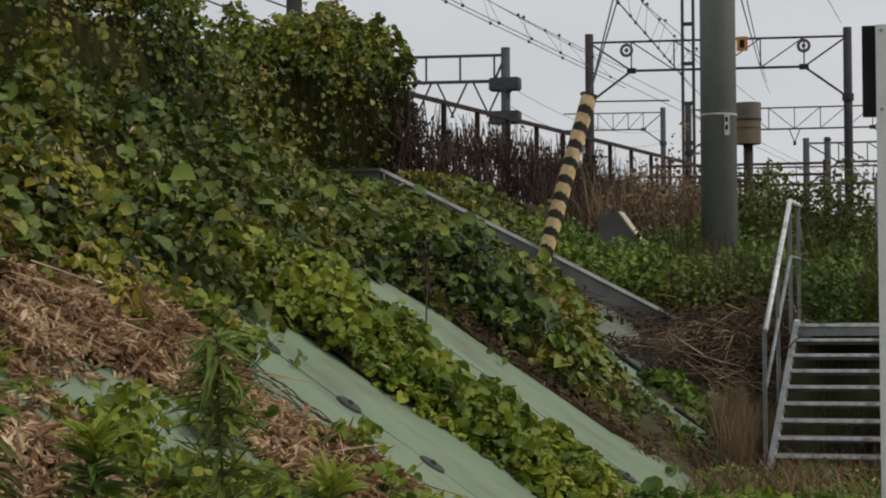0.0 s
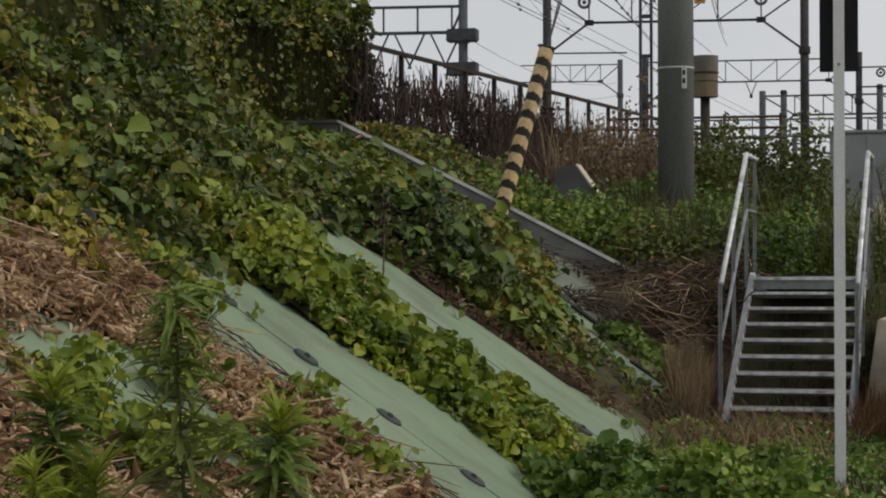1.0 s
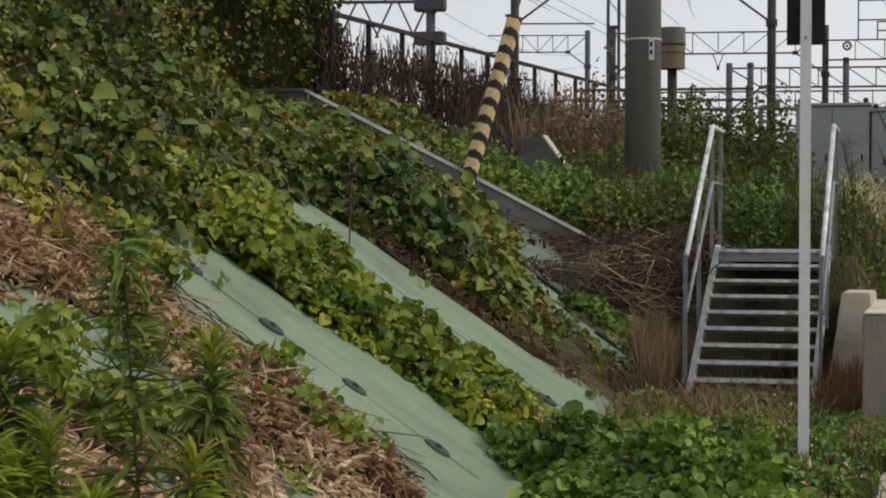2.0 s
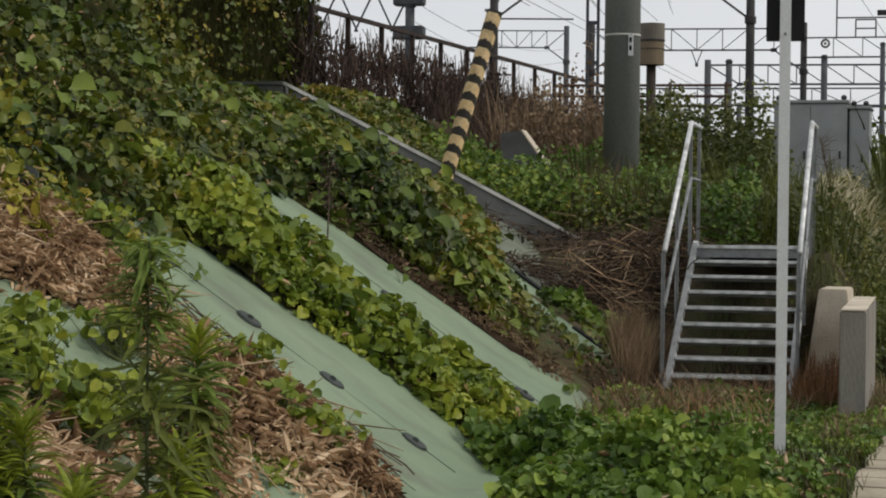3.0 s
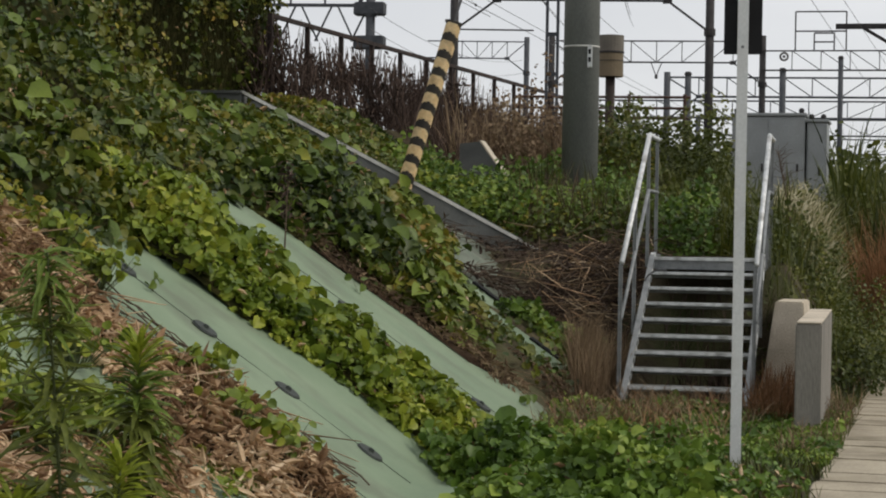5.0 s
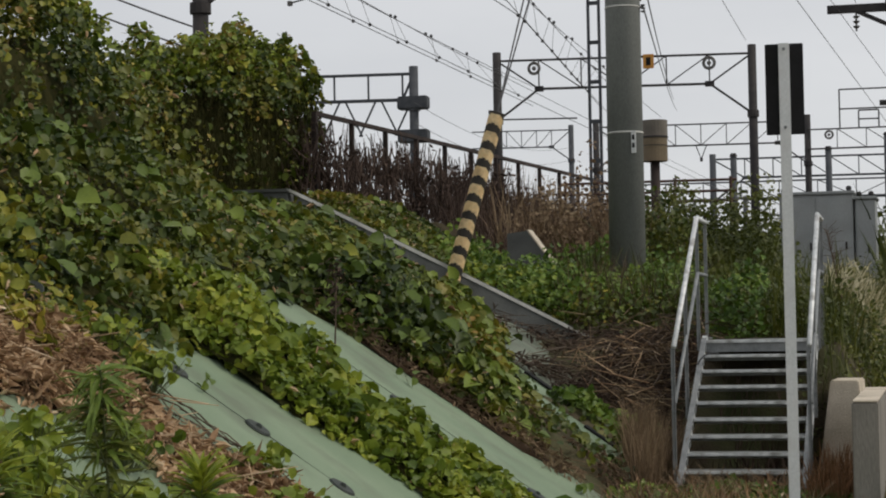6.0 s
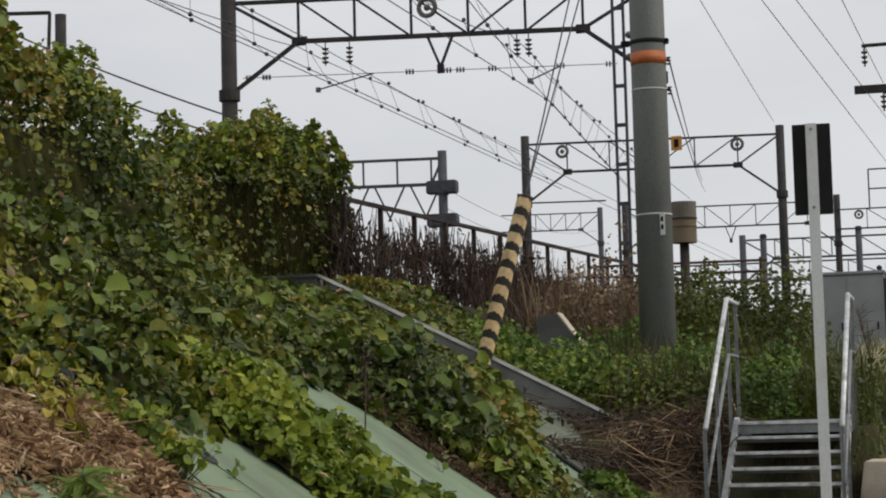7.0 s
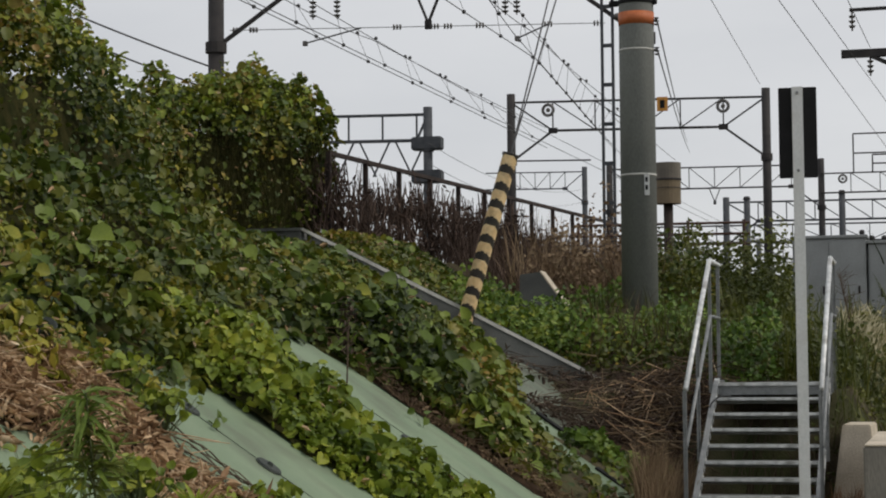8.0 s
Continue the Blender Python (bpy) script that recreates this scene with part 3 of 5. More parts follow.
def vine_hedge():
    """Kudzu that has swallowed the top of the bank: two humps with a dip between them."""
    ys = [4.0, 9.0, 13.0, 15.7, 16.5, 17.3, 17.9, 18.6, 19.1, 19.5, 20.0, 20.6, 21.4, 22.75, 23.6, 24.0, 24.3]
    tops = [5.4, 5.3, 5.15, 4.98, 4.86, 4.56, 4.38, 4.34, 4.40, 4.50, 4.74, 4.98, 5.08, 5.10, 5.22, 5.20, 4.95]
    base = TOP - 0.1

    def shell(y, a, lump):
        top = np.interp(y, ys, tops)
        end = np.sqrt(np.clip((24.35 - y) / 0.8, 0, 1))
        cx = lerp(y, 16.5, 20.0, -8.75, -9.35)
        rx = lerp(y, 16.5, 20.0, 1.25, 1.0) * (0.4 + 0.6 * end)
        lean = lerp(y, 18, 21, 0.0, 0.45) * np.sin(a)
        return cx + (rx * np.cos(a)) * lump + lean, base + (top - base) * np.sin(a) * lump

    ob = None
    for n, mat, size, tl, dk in ((60000, M_HEDGE, 0.056, 0.9, 0.10), (3200, M_KUDZU_BIG, 0.095, 0.6, 0.04), (9500, M_KUDZU_BRIGHT, 0.062, 0.8, 0.05), (5000, M_KUDZU_YELLOW, 0.056, 0.8, 0.06), (3200, M_DRY, 0.042, 1.0, 0.08)):
        y = rng.uniform(12.5 if mat is M_KUDZU_BRIGHT else 4, 24.2, n)
        # bright young leaves stay on the upper arc, which also paints light from above
        a = rng.uniform(0.30 if mat in (M_KUDZU_BIG, M_KUDZU_BRIGHT) else -0.10, 0.80, n) * np.pi
        lump = 1 + 0.22 * bumps(y, a * 1.5, 1.3, 5.0) + 0.18 * bumps(y, a * 2, 2.6, 9.0) + 0.05 * bumps(y, a * 3, 5.5, 2.0)
        x, z = shell(y, a, lump * (1 - np.minimum(rng.exponential(dk, n), 0.5)))
        nrm = np.stack([np.cos(a), -0.35 + 1.2 * (y > 23.6), np.sin(a) * 0.9 + 0.2], 1)
        bare = (y > 18.8) & (z < 4.25 + 0.2 * np.sin(y * 2)) & (rng.uniform(0, 1, n) < (0.8 if mat is not M_DRY else 0.3))
        # leaves thinned low on the hedge; the dark core shows as painted shade
        hollow = (y < 18.4) & (z < 4.55) & (bumps(y, z, 1.1, 14.0) > -0.16) & (rng.uniform(0, 1, n) < 0.68)
        k = ~(bare | hollow)
        p = np.stack([x, y, z], 1)[k]
        me = leaf_mesh("kudzu_hedge", p, nrm[k], size * rng.lognormal(-0.1, 0.36, len(p)), mat, tl, (0.5, -0.2, -0.9), template=(CURL_V, CURL_F) if mat is M_DRY else None)
        if ob is None:
            ob = tagged(new("kudzu_hedge", me), "dense kudzu thicket swallowing the embankment top", "vines", kind="stuff")
        else:
            q = tagged(new("withered_leaves" if mat is M_DRY else "broad_leaves", me), kind="stuff")
            q.parent = ob
    # dark core that paints the shade inside the hedge
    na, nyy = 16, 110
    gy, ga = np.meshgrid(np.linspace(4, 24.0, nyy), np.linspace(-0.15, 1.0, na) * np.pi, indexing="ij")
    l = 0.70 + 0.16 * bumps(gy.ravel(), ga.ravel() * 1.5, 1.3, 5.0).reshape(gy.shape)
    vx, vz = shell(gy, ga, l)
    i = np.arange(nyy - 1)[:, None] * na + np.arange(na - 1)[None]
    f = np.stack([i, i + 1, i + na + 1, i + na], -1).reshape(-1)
    core = new("shade_sheet", fast_mesh("shade_sheet", np.stack([vx, gy, vz], -1).reshape(-1, 3), f, 4, M_UNDER, True))
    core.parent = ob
    # dead stems, coloured near-black for the shade under the hump
    m = 1700
    ty = rng.uniform(18.5, 24.1, m)
    ta = rng.uniform(0.0, 0.35, m) * np.pi
    tx, tz = shell(ty, ta, 0.9 + rng.normal(0, 0.05, m))
    p = np.stack([tx, ty, tz], 1)
    q = p + np.stack([rng.normal(0, 0.08, m), rng.normal(0, 0.2, m), rng.uniform(-0.6, -0.1, m)], 1)
    tw = tagged(new("dead_stems", twig_mesh("dead_stems", p, q, rng.uniform(0.003, 0.008, m), M_UNDER)), kind="stuff")
    tw.parent = ob


vine_hedge()


# ---- dead vines: a brown heap on the near sheets ----
def dead_heap(label, x0, x1, y0, y1, thick, per_m2, size, seed, keep=None, mat=M_DRY, under=M_UNDER_DRY):
    """Withered leaves, curled, with thin stalks that lie down the slope."""
    ob = vine_patch("dead_vine_heap", label, x0, x1, y0, y1, thick, per_m2, size, mat, 0.3, seed, under, 0.9, keep, template=(CURL_V, CURL_F))
    m = int(abs(x1 - x0) * (y1 - y0) * 200)
    x, y = rng.uniform(x0, x1, m), rng.uniform(y0, y1, m)
    if keep is not None:
        k = keep(x, y) > 0.1
        x, y = x[k], y[k]
    m = len(x)
    z = ground_z(x, y) + rng.uniform(0.04, thick * 1.3, m)
    a = np.stack([x, y, z], 1)
    b = a + np.stack([rng.normal(0.07, 0.12, m), rng.normal(0, 0.08, m), rng.normal(-0.07, 0.07, m)], 1)
    st = tagged(new("dead_stems", twig_mesh("dead_stems", a, b, rng.uniform(0.002, 0.006, m), mat)), kind="stuff")
    st.parent = ob
    return ob


def heap_line(x, y):
    upper = np.minimum(9.86 + 0.07 * np.sin(x * 5) + 0.30 * step(-x, 4.6, 5.3) - y, y - 8.95 + 0.75 * step(-x, 4.2, 5.0) + 0.15 * np.sin(x * 3.3))
    return np.minimum(upper, bumps(x, y, 0.55, 3.7) + 0.42)


dead_heap("heap of brown withered kudzu leaves on the sheets", -6.1, -2.95, 8.3, 10.7, 0.19, 2700, 0.055, 61.0, heap_line)
dead_heap("heap of brown withered kudzu leaves on the sheets", -5.9, -3.2, 6.0, 8.4, 0.13, 2300, 0.055, 71.0, lambda x, y: np.minimum(bumps(x, y, 0.6, 8.1) + 0.22, np.abs(y - 7.55 + 0.1 * np.sin(x * 4)) - 0.14))
dead_heap("withered stalks along the upper edge of a sheet", -5.6, -3.2, 15.05, 15.6, 0.10, 700, 0.05, 76.0, None, M_DRYGRASS)
dead_heap("brown stalks and dry leaves on the last sheets", -4.2, -3.0, 15.5, 17.3, 0.10, 420, 0.055, 78.0, lambda x, y: bumps(x, y, 1.1, 5.5) + 0.15, M_DRYGRASS)
dead_heap("brown litter of stalks and leaves on the bank by the steps", -4.15, -2.8, 18.9, 21.4, 0.12, 520, 0.055, 79.0, None, M_DEADVINE, M_UNDER_DRY)
vine_patch("kudzu_sprouts", "young bright kudzu sprouts among the withered leaves", -5.2, -3.2, 6.2, 9.9, 0.20, 520, 0.065, M_KUDZU_BRIGHT, 0.25, 81.0, M_UNDER_DRY, keep=lambda x, y: bumps(x, y, 1.5, 6.6) - 0.40)



for x, y in ((-4.9, 10.21), (-4.59, 10.0), (-3.69, 8.05), (-3.82, 9.6), (-3.52, 9.3), (-3.3, 9.36), (-3.63, 7.45), (-4.1, 8.7), (-4.05, 7.6), (-3.9, 7.35), (-4.2, 7.9), (-3.75, 7.75)):
    n = 95
    p = np.stack([rng.normal(0, 0.095, n), rng.normal(0, 0.085, n), rng.uniform(0.10, 0.26, n)], 1)
    clump = thing("kudzu_clump", "clump of bright young kudzu shoots on the withered leaves", "vine", on_slope(x, y, 0.02), "kudzu clumps", "stuff")
    q = tagged(new("leaves", leaf_mesh("leaves", p, np.tile((0.4, -0.5, 0.8), (n, 1)), rng.uniform(0.040, 0.075, n), M_KUDZU_BRIGHT, 0.8)), kind="stuff")
    q.parent = clump
    q = tagged(new("stalks", twig_mesh("stalks", p * np.array([0.3, 0.3, 0.0]), p, np.full(n, 0.003), M_STEM)), kind="stuff")
    q.parent = clump


def runners():
    """Leafless kudzu runners that trail down the lower edge of the open sheet, and a few leaves that hold on to the sheets."""
    r = random.Random(4)
    for k in range(9):
        ob = tagged(new("vine_runner"), "thin dark leafless vine trailing down the sheet", "vine", "vine runners")
        bm = B()
        y = 9.86 + 0.045 * k
        x = -5.3 + r.uniform(0, 0.9)
        ob.location = on_slope(x, y, 0.0)
        last = None
        for i in range(26):
            p = Vector(on_slope(x, y, 0.03 + 0.035 * abs(math.sin(i * 0.9 + k)))) - ob.location
            if last:
                tube(bm, last, p, 0.0032 + 0.001 * (k % 3), n=5)
            last = p
            x += r.uniform(0.05, 0.11)
            y += r.uniform(-0.035, 0.03)
            if x > -3.0:
                break
        part("stalk", bm, M_TWIG, ob)
    pts = [(-4.60, 10.85), (-3.9, 10.3), (-4.9, 13.75), (-4.45, 14.7), (-3.15, 15.0), (-3.8, 17.6), (-3.55, 17.9), (-3.4, 17.4), (-3.9, 18.2), (-3.65, 16.9), (-3.3, 16.6), (-3.45, 17.1)]
    for x, y in pts:
        ob = thing("kudzu_sprout", "small kudzu sprout on the sheet", "vine", on_slope(x, y, 0.0), "kudzu sprouts")
        for _ in range(r.randint(2, 4)):
            p = np.array([(r.uniform(-0.06, 0.06), r.uniform(-0.06, 0.06), r.uniform(0.05, 0.13))])
            q = new("leaf", leaf_mesh("leaf", p, np.array([(0.4, -0.6, 0.7)]), r.uniform(0.05, 0.085), M_KUDZU_BIG, 0.4))
            q.parent = ob
            q = new("stalk", twig_mesh("stalk", np.array([(0.0, 0.0, -0.02)]), p, 0.003, M_STEM))
            q.parent = ob
    ob = thing("dead_stalk", "upright dark dead stalk on the slope", "stalk", on_slope(-4.83, 13.95, 0.0))
    part("stem", tube(B(), (0, 0, -0.05), (0.015, 0.02, 0.62), 0.009, 0.005, 6), M_TWIG, ob)
    n = 60
    p = np.stack([rng.normal(0.0, 0.03, n), rng.normal(0.02, 0.03, n), rng.uniform(0.33, 0.78, n)], 1)
    q = new("dry_head", leaf_mesh("dry_head", p, np.tile((0, -1.0, 0.3), (n, 1)), 0.06, M_DEADVINE, 0.9, template=(CURL_V, CURL_F)))
    q.parent = ob
    tagged(q, "rusty brown dry seed head", kind="stuff")
    lid = thing("pin_plate", "dark round fixing plate lying on the withered leaves", "plate", on_slope(-5.28, 9.95, 0.17))
    bm = B()
    bmesh.ops.create_cone(bm, cap_ends=True, segments=18, radius1=0.075, radius2=0.07, depth=0.012, matrix=pose(0, 0, 0, 55, 20, 0))
    part("disc", bm, M_PLATE, lid)


runners()


# ---- grass and weeds ----
def grass(name, label, x0, x1, y0, y1, per_m2, h, w, material, lean=0.4, curve=0.6, lift=0.0):
    n = int((x1 - x0) * (y1 - y0) * per_m2)
    x, y = rng.uniform(x0, x1, n), rng.uniform(y0, y1, n)
    k = bumps(x, y, 1.4, h * 9) > -0.25
    x, y = x[k], y[k]
    p = np.stack([x, y, ground_z(x, y) + lift], 1)
    return tagged(new(name, blade_mesh(name, p, rng.uniform(h * 0.45, h, len(p)), w, material, lean, curve)), label, "grass", kind="stuff")


grass("verge_grass", "thin green grass on the verge before the steps", -2.4, -0.72, 8.0, 17.3, 420, 0.13, 0.009, M_WEED)
grass("dry_grass", "reddish dry stalks at the foot of the steps", -2.9, -1.35, 13.7, 16.9, 230, 0.36, 0.007, M_DRYGRASS, 0.9, 0.8)
grass("dry_grass", "rusty bent stalks before the bottom step", -2.8, -1.5, 14.2, 16.6, 120, 0.34, 0.008, M_ORANGE_WEED, 0.9, 0.9)
grass("verge_grass", "ragged grass overgrowing the path edge", -1.0, -0.62, 9.0, 22.0, 300, 0.14, 0.009, M_WEED, 0.6, 0.8)
grass("dry_grass", "dry brown grass along the path edge", -1.05, -0.62, 13.0, 21.0, 260, 0.26, 0.007, M_DRYGRASS, 0.6, 0.8)
grass("dry_grass", "tall brown dry grass beside the steps", -3.25, -2.80, 16.2, 18.4, 1500, 0.78, 0.007, M_DRYGRASS, 0.25, 0.35)
# added dark blades that deepen the shade seen through the open risers
grass("dead_weeds", "dark dead-weed blades added under the steps to deepen the shade", -2.6, -1.58, 17.9, 19.3, 260, 0.4, 0.010, M_DEADVINE, 0.3, 0.5)
grass("dry_grass", "dry reddish grass between the steps and the concrete walls", -1.5, -1.08, 15.8, 18.25, 700, 0.5, 0.007, M_ORANGE_WEED, 0.35, 0.5)
grass("weeds", "tall green weeds behind the steel steps", -3.3, -1.5, 20.2, 23.2, 110, 1.1, 0.016, M_WEED, 0.3, 0.5)
grass("dry_grass", "dry brown weeds behind the wing wall", -4.9, -3.2, 21.9, 24.5, 110, 0.9, 0.008, M_DEADVINE, 0.3, 0.5)
grass("weeds", "green weeds beside the path", -1.7, -0.75, 19.0, 30.0, 160, 0.8, 0.012, M_WEED, 0.4, 0.6)
grass("reed_grass", "pale silver grass with feathery heads near the cabinet", -1.85, -1.1, 21.4, 24.0, 420, 0.85, 0.009, M_REED, 0.4, 0.8)
grass("grass_plumes", "pale feathery grass plumes near the cabinet", -1.85, -1.05, 21.2, 23.6, 130, 0.34, 0.022, M_PLUME, 0.7, 1.3, 0.5)
grass("weeds", "rust-coloured dry weeds beyond the path", -0.98, 1.0, 25.2, 27.0, 560, 2.0, 0.013, M_ORANGE_WEED, 0.4, 0.6)
grass("weeds", "tall dark weeds at the end of the path", -1.45, 2.2, 28.0, 33.0, 130, 2.1, 0.03, M_WEED, 0.25, 0.35)
grass("dead_weeds", "brown dead undergrowth along the fence foot", -8.0, -5.4, 25.6, 40.0, 200, 0.85, 0.014, M_DEADVINE, 0.4, 0.6)


def weed_bush(label, x0, x1, y0, y1, h, per_m3, size, material):
    n = int((x1 - x0) * (y1 - y0) * h * per_m3)
    x, y = rng.uniform(x0, x1, n), rng.uniform(y0, y1, n)
    top = h * np.clip(0.75 + 0.9 * bumps(x, y, 1.2, h * 5), 0.2, 1.5)
    z = ground_z(x, y) + top * rng.uniform(0.05, 1, n)
    p = np.stack([x, y, z], 1)
    nrm = np.tile((0.1, -0.5, 0.8), (n, 1))
    return tagged(new("weed_thicket", leaf_mesh("weed_thicket", p, nrm, rng.uniform(size * 0.5, size, n), material, 0.7)), label, "weeds", kind="stuff")


weed_bush("leafy green weeds behind the steel steps", -3.2, -1.5, 20.3, 23.5, 0.75, 420, 0.085, M_WEED)
weed_bush("leafy weeds around the concrete pole", -5.5, -3.0, 21.9, 25.0, 0.62, 900, 0.078, M_KUDZU_FOOT)
grass("dry_grass", "brown stalks among the weeds at the pole foot", -4.9, -3.1, 21.8, 23.4, 70, 0.8, 0.008, M_DRYGRASS, 0.3, 0.5)
weed_bush("bright kudzu leaves beside the guy guard", -6.3, -5.0, 21.9, 23.4, 0.42, 700, 0.085, M_KUDZU_BRIGHT)
grass("weeds", "tall grassy weeds before the concrete pole", -4.9, -3.1, 21.9, 23.5, 170, 0.95, 0.014, M_WEED, 0.3, 0.5)
weed_bush("yellow-green shoots at the pole foot", -4.7, -3.2, 21.7, 23.2, 0.55, 160, 0.07, M_KUDZU_YELLOW)
weed_bush("dark leafy weeds at the end of the wing wall", -4.5, -3.0, 21.2, 22.4, 0.5, 420, 0.08, M_WEED)
weed_bush("pale plumes of silver grass beside the cabinet", -1.85, -1.15, 21.8, 24.4, 0.8, 90, 0.085, M_REED)
weed_bush("green kudzu round the concrete pole", -6.4, -4.7, 21.9, 24.6, 0.55, 800, 0.075, M_KUDZU_FOOT)
weed_bush("leafy weeds before the equipment box", -4.9, -2.6, 26.0, 29.3, 1.2, 260, 0.085, M_WEED)
weed_bush("leafy thicket on the bank beside the path", -1.8, -0.72, 18.6, 28.0, 0.62, 620, 0.06, M_WEED)
weed_bush("rounded dark green bush over the path edge", -1.12, -0.45, 19.2, 23.5, 1.15, 1700, 0.048, M_WEED)
weed_bush("leafy thicket across the end of the path", -0.9, 2.5, 25.4, 30.0, 0.75, 200, 0.08, M_WEED)
weed_bush("bright green shrub behind the landing", -2.85, -2.25, 20.05, 20.9, 1.0, 1300, 0.075, M_KUDZU_FOOT)
weed_bush("yellowish shrub before the far fence", -4.6, -3.7, 25.6, 26.6, 1.35, 800, 0.085, M_KUDZU)
weed_bush("dark leafy shrubs between the pole and the cabinet", -4.6, -2.75, 26.0, 27.8, 1.7, 1100, 0.072, M_WEED)
weed_bush("pale withered shrub along the fence behind the pole", -6.5, -5.0, 26.3, 28.6, 1.7, 420, 0.075, M_DRYGRASS)
grass("dead_weeds", "pale dry stalks behind the concrete pole", -6.6, -4.6, 25.8, 28.4, 240, 1.6, 0.012, M_DRYGRASS, 0.3, 0.5)
grass("weeds", "tall stalky weeds between the pole and the cabinet", -4.6, -2.7, 25.4, 27.2, 90, 1.6, 0.014, M_WEED, 0.4, 0.6)
weed_bush("tall leafy weeds at the end of the path", -1.45, 2.2, 28.5, 33.0, 1.75, 75, 0.10, M_WEED)
weed_bush("green scrub along the far track side", -7.5, 9.0, 42.0, 58.0, 1.25, 26, 0.24, M_WEED)
weed_bush("leafy undergrowth far along the tracks", -5.0, 2.5, 31.5, 40.0, 0.6, 60, 0.13, M_WEED)


def leaning_stalk():
    ob = thing("dead_stalk", "dark leaning dead weed stalk with a feathery top", "stalk", (-1.35, 21.5, 1.0))
    part("stem", tube(B(), (0, 0, -0.2), (-0.34, 0, 1.5), 0.016, 0.006, 6), M_TWIG, ob)
    n = 70
    t = rng.uniform(0.55, 1.0, n)
    a = np.stack([-0.34 * t, np.zeros(n), 1.5 * t], 1)
    b = a + np.stack([rng.normal(0.04, 0.09, n), rng.normal(0, 0.05, n), rng.uniform(0.0, 0.12, n)], 1)
    q = tagged(new("feathery_head", twig_mesh("feathery_head", a, b, np.full(n, 0.004), M_TWIG)), kind="stuff")
    q.parent = ob


leaning_stalk()


# ---- steel steps up to the track level ----
def steel_steps():
    x0, x1, y_bot, y_top, z_bot, z_top, n = -2.645, -1.535, 16.9, 19.0, 0.21, 1.34, 9
    ob = thing("steel_steps", "galvanised steel steps with open risers and pipe handrails", "stairs", ((x0 + x1) / 2, y_bot, 0))
    ob.rotation_euler = (0, 0, radians(2.2))
    run, rise = (y_top - y_bot) / (n - 1), (z_top - z_bot) / (n - 1)
    bm = B()
    w = (x1 - x0) - 0.05
    nose = mesh_of("nosing", box(B(), (-w / 2, -0.014, -0.028), (w / 2, 0.012, 0.0), 0.004), M_NOSE)
    box(bm, (-w / 2, 0.0125, -0.008), (w / 2, 0.27, -0.002))
    box(bm, (-w / 2, 0.258, -0.065), (w / 2, 0.27, -0.008))
    for k in range(9):
        xx = -w / 2 + w * (k + 0.5) / 9
        box(bm, (xx - 0.03, 0.03, -0.002), (xx + 0.03, 0.036, 0.001))
    tread = mesh_of("tread", bm, M_TREAD)
    for k in range(-1, n - 1):
        t = new("tread", tread)
        t.parent = ob
        t.location = (0, run * k, z_bot + rise * k)
        q = new("nosing", nose)
        q.parent = t
    bm = B()
    box(bm, (-w / 2, y_top - y_bot - 0.01, z_top - 0.12), (w / 2, y_top - y_bot + 0.03, z_top - 0.02), 0.004)
    part("landing_beam", bm, M_GALV, ob)
    bm = B()
    box(bm, (-w / 2, y_top - y_bot - 0.02, z_top - 0.02), (w / 2, y_top - y_bot + 0.95, z_top), 0.004)
    part("landing", bm, M_TREAD, ob)
    part("landing_nosing", box(B(), (-w / 2, y_top - y_bot - 0.035, z_top - 0.03), (w / 2, y_top - y_bot - 0.021, z_top), 0.003), M_NOSE, ob)
    for s in (-1, 1):
        xs = s * ((x1 - x0) / 2)
        bm = B()
        bar(bm, (xs, -run * 1.6, z_bot - rise * 1.6 - 0.02), (xs, y_top - y_bot, z_top - 0.05), 0.012, 0.15)
        bar(bm, (xs - s * 0.02, -run * 1.6, z_bot - rise * 1.6 + 0.05), (xs - s * 0.02, y_top - y_bot, z_top + 0.02), 0.045, 0.008)
        bar(bm, (xs, y_top - y_bot, z_top - 0.05), (xs, y_top - y_bot + 0.95, z_top - 0.05), 0.012, 0.15)
        part("stringer", bm, M_GALV, ob)
        plate = mesh_of("bracket_plate", bar(B(), (0, -0.03, -0.085), (0, 0.16, 0.02), 0.05, 0.055), M_NOSE)
        for k in range(n):
            q = new("bracket_plate", plate)
            q.parent = ob
            q.location = (xs - s * 0.012, run * k, z_bot + rise * k)
        xr = xs + s * 0.035
        bm = B()
        a, b, c = Vector((xr, 0.0, 1.30)), Vector((xr, y_top - y_bot + 0.02, z_top + 1.21)), Vector((xr, y_top - y_bot + 0.9, z_top + 1.21))
        tube(bm, a, b, 0.024, n=10)
        tube(bm, b, c, 0.024, n=10)
        bmesh.ops.create_uvsphere(bm, u_segments=10, v_segments=6, radius=0.025, matrix=Matrix.Translation(b))
        part("handrail", bm, M_NOSE, ob, "pale handrail pipe", True)
        bm = B()
        tube(bm, a - Vector((0, 0, 0.5)), b - Vector((0, 0, 0.55)), 0.018, n=8)
        tube(bm, b - Vector((0, 0, 0.55)), c - Vector((0, 0, 0.55)), 0.018, n=8)
        part("mid_rail", bm, M_GALV, ob, smooth=True)
        for p, zb in ((a, 0.0), ((a + b) / 2, 0.62), (b + Vector((0, 0.06, 0)), z_top - 0.1), (c, z_top - 0.1)):
            bm = B()
            box(bm, (p.x - 0.006, p.y - 0.025, zb), (p.x + 0.006, p.y + 0.025, p.z - 0.01))
            box(bm, (p.x - 0.025, p.y - 0.025, zb), (p.x + 0.006, p.y - 0.019, p.z - 0.01))
            part("rail_post", bm, M_GALV, ob)
    bm = B()
    last = None
    for k in range(15):
        g = -1.2 + 2.3 * k / 14
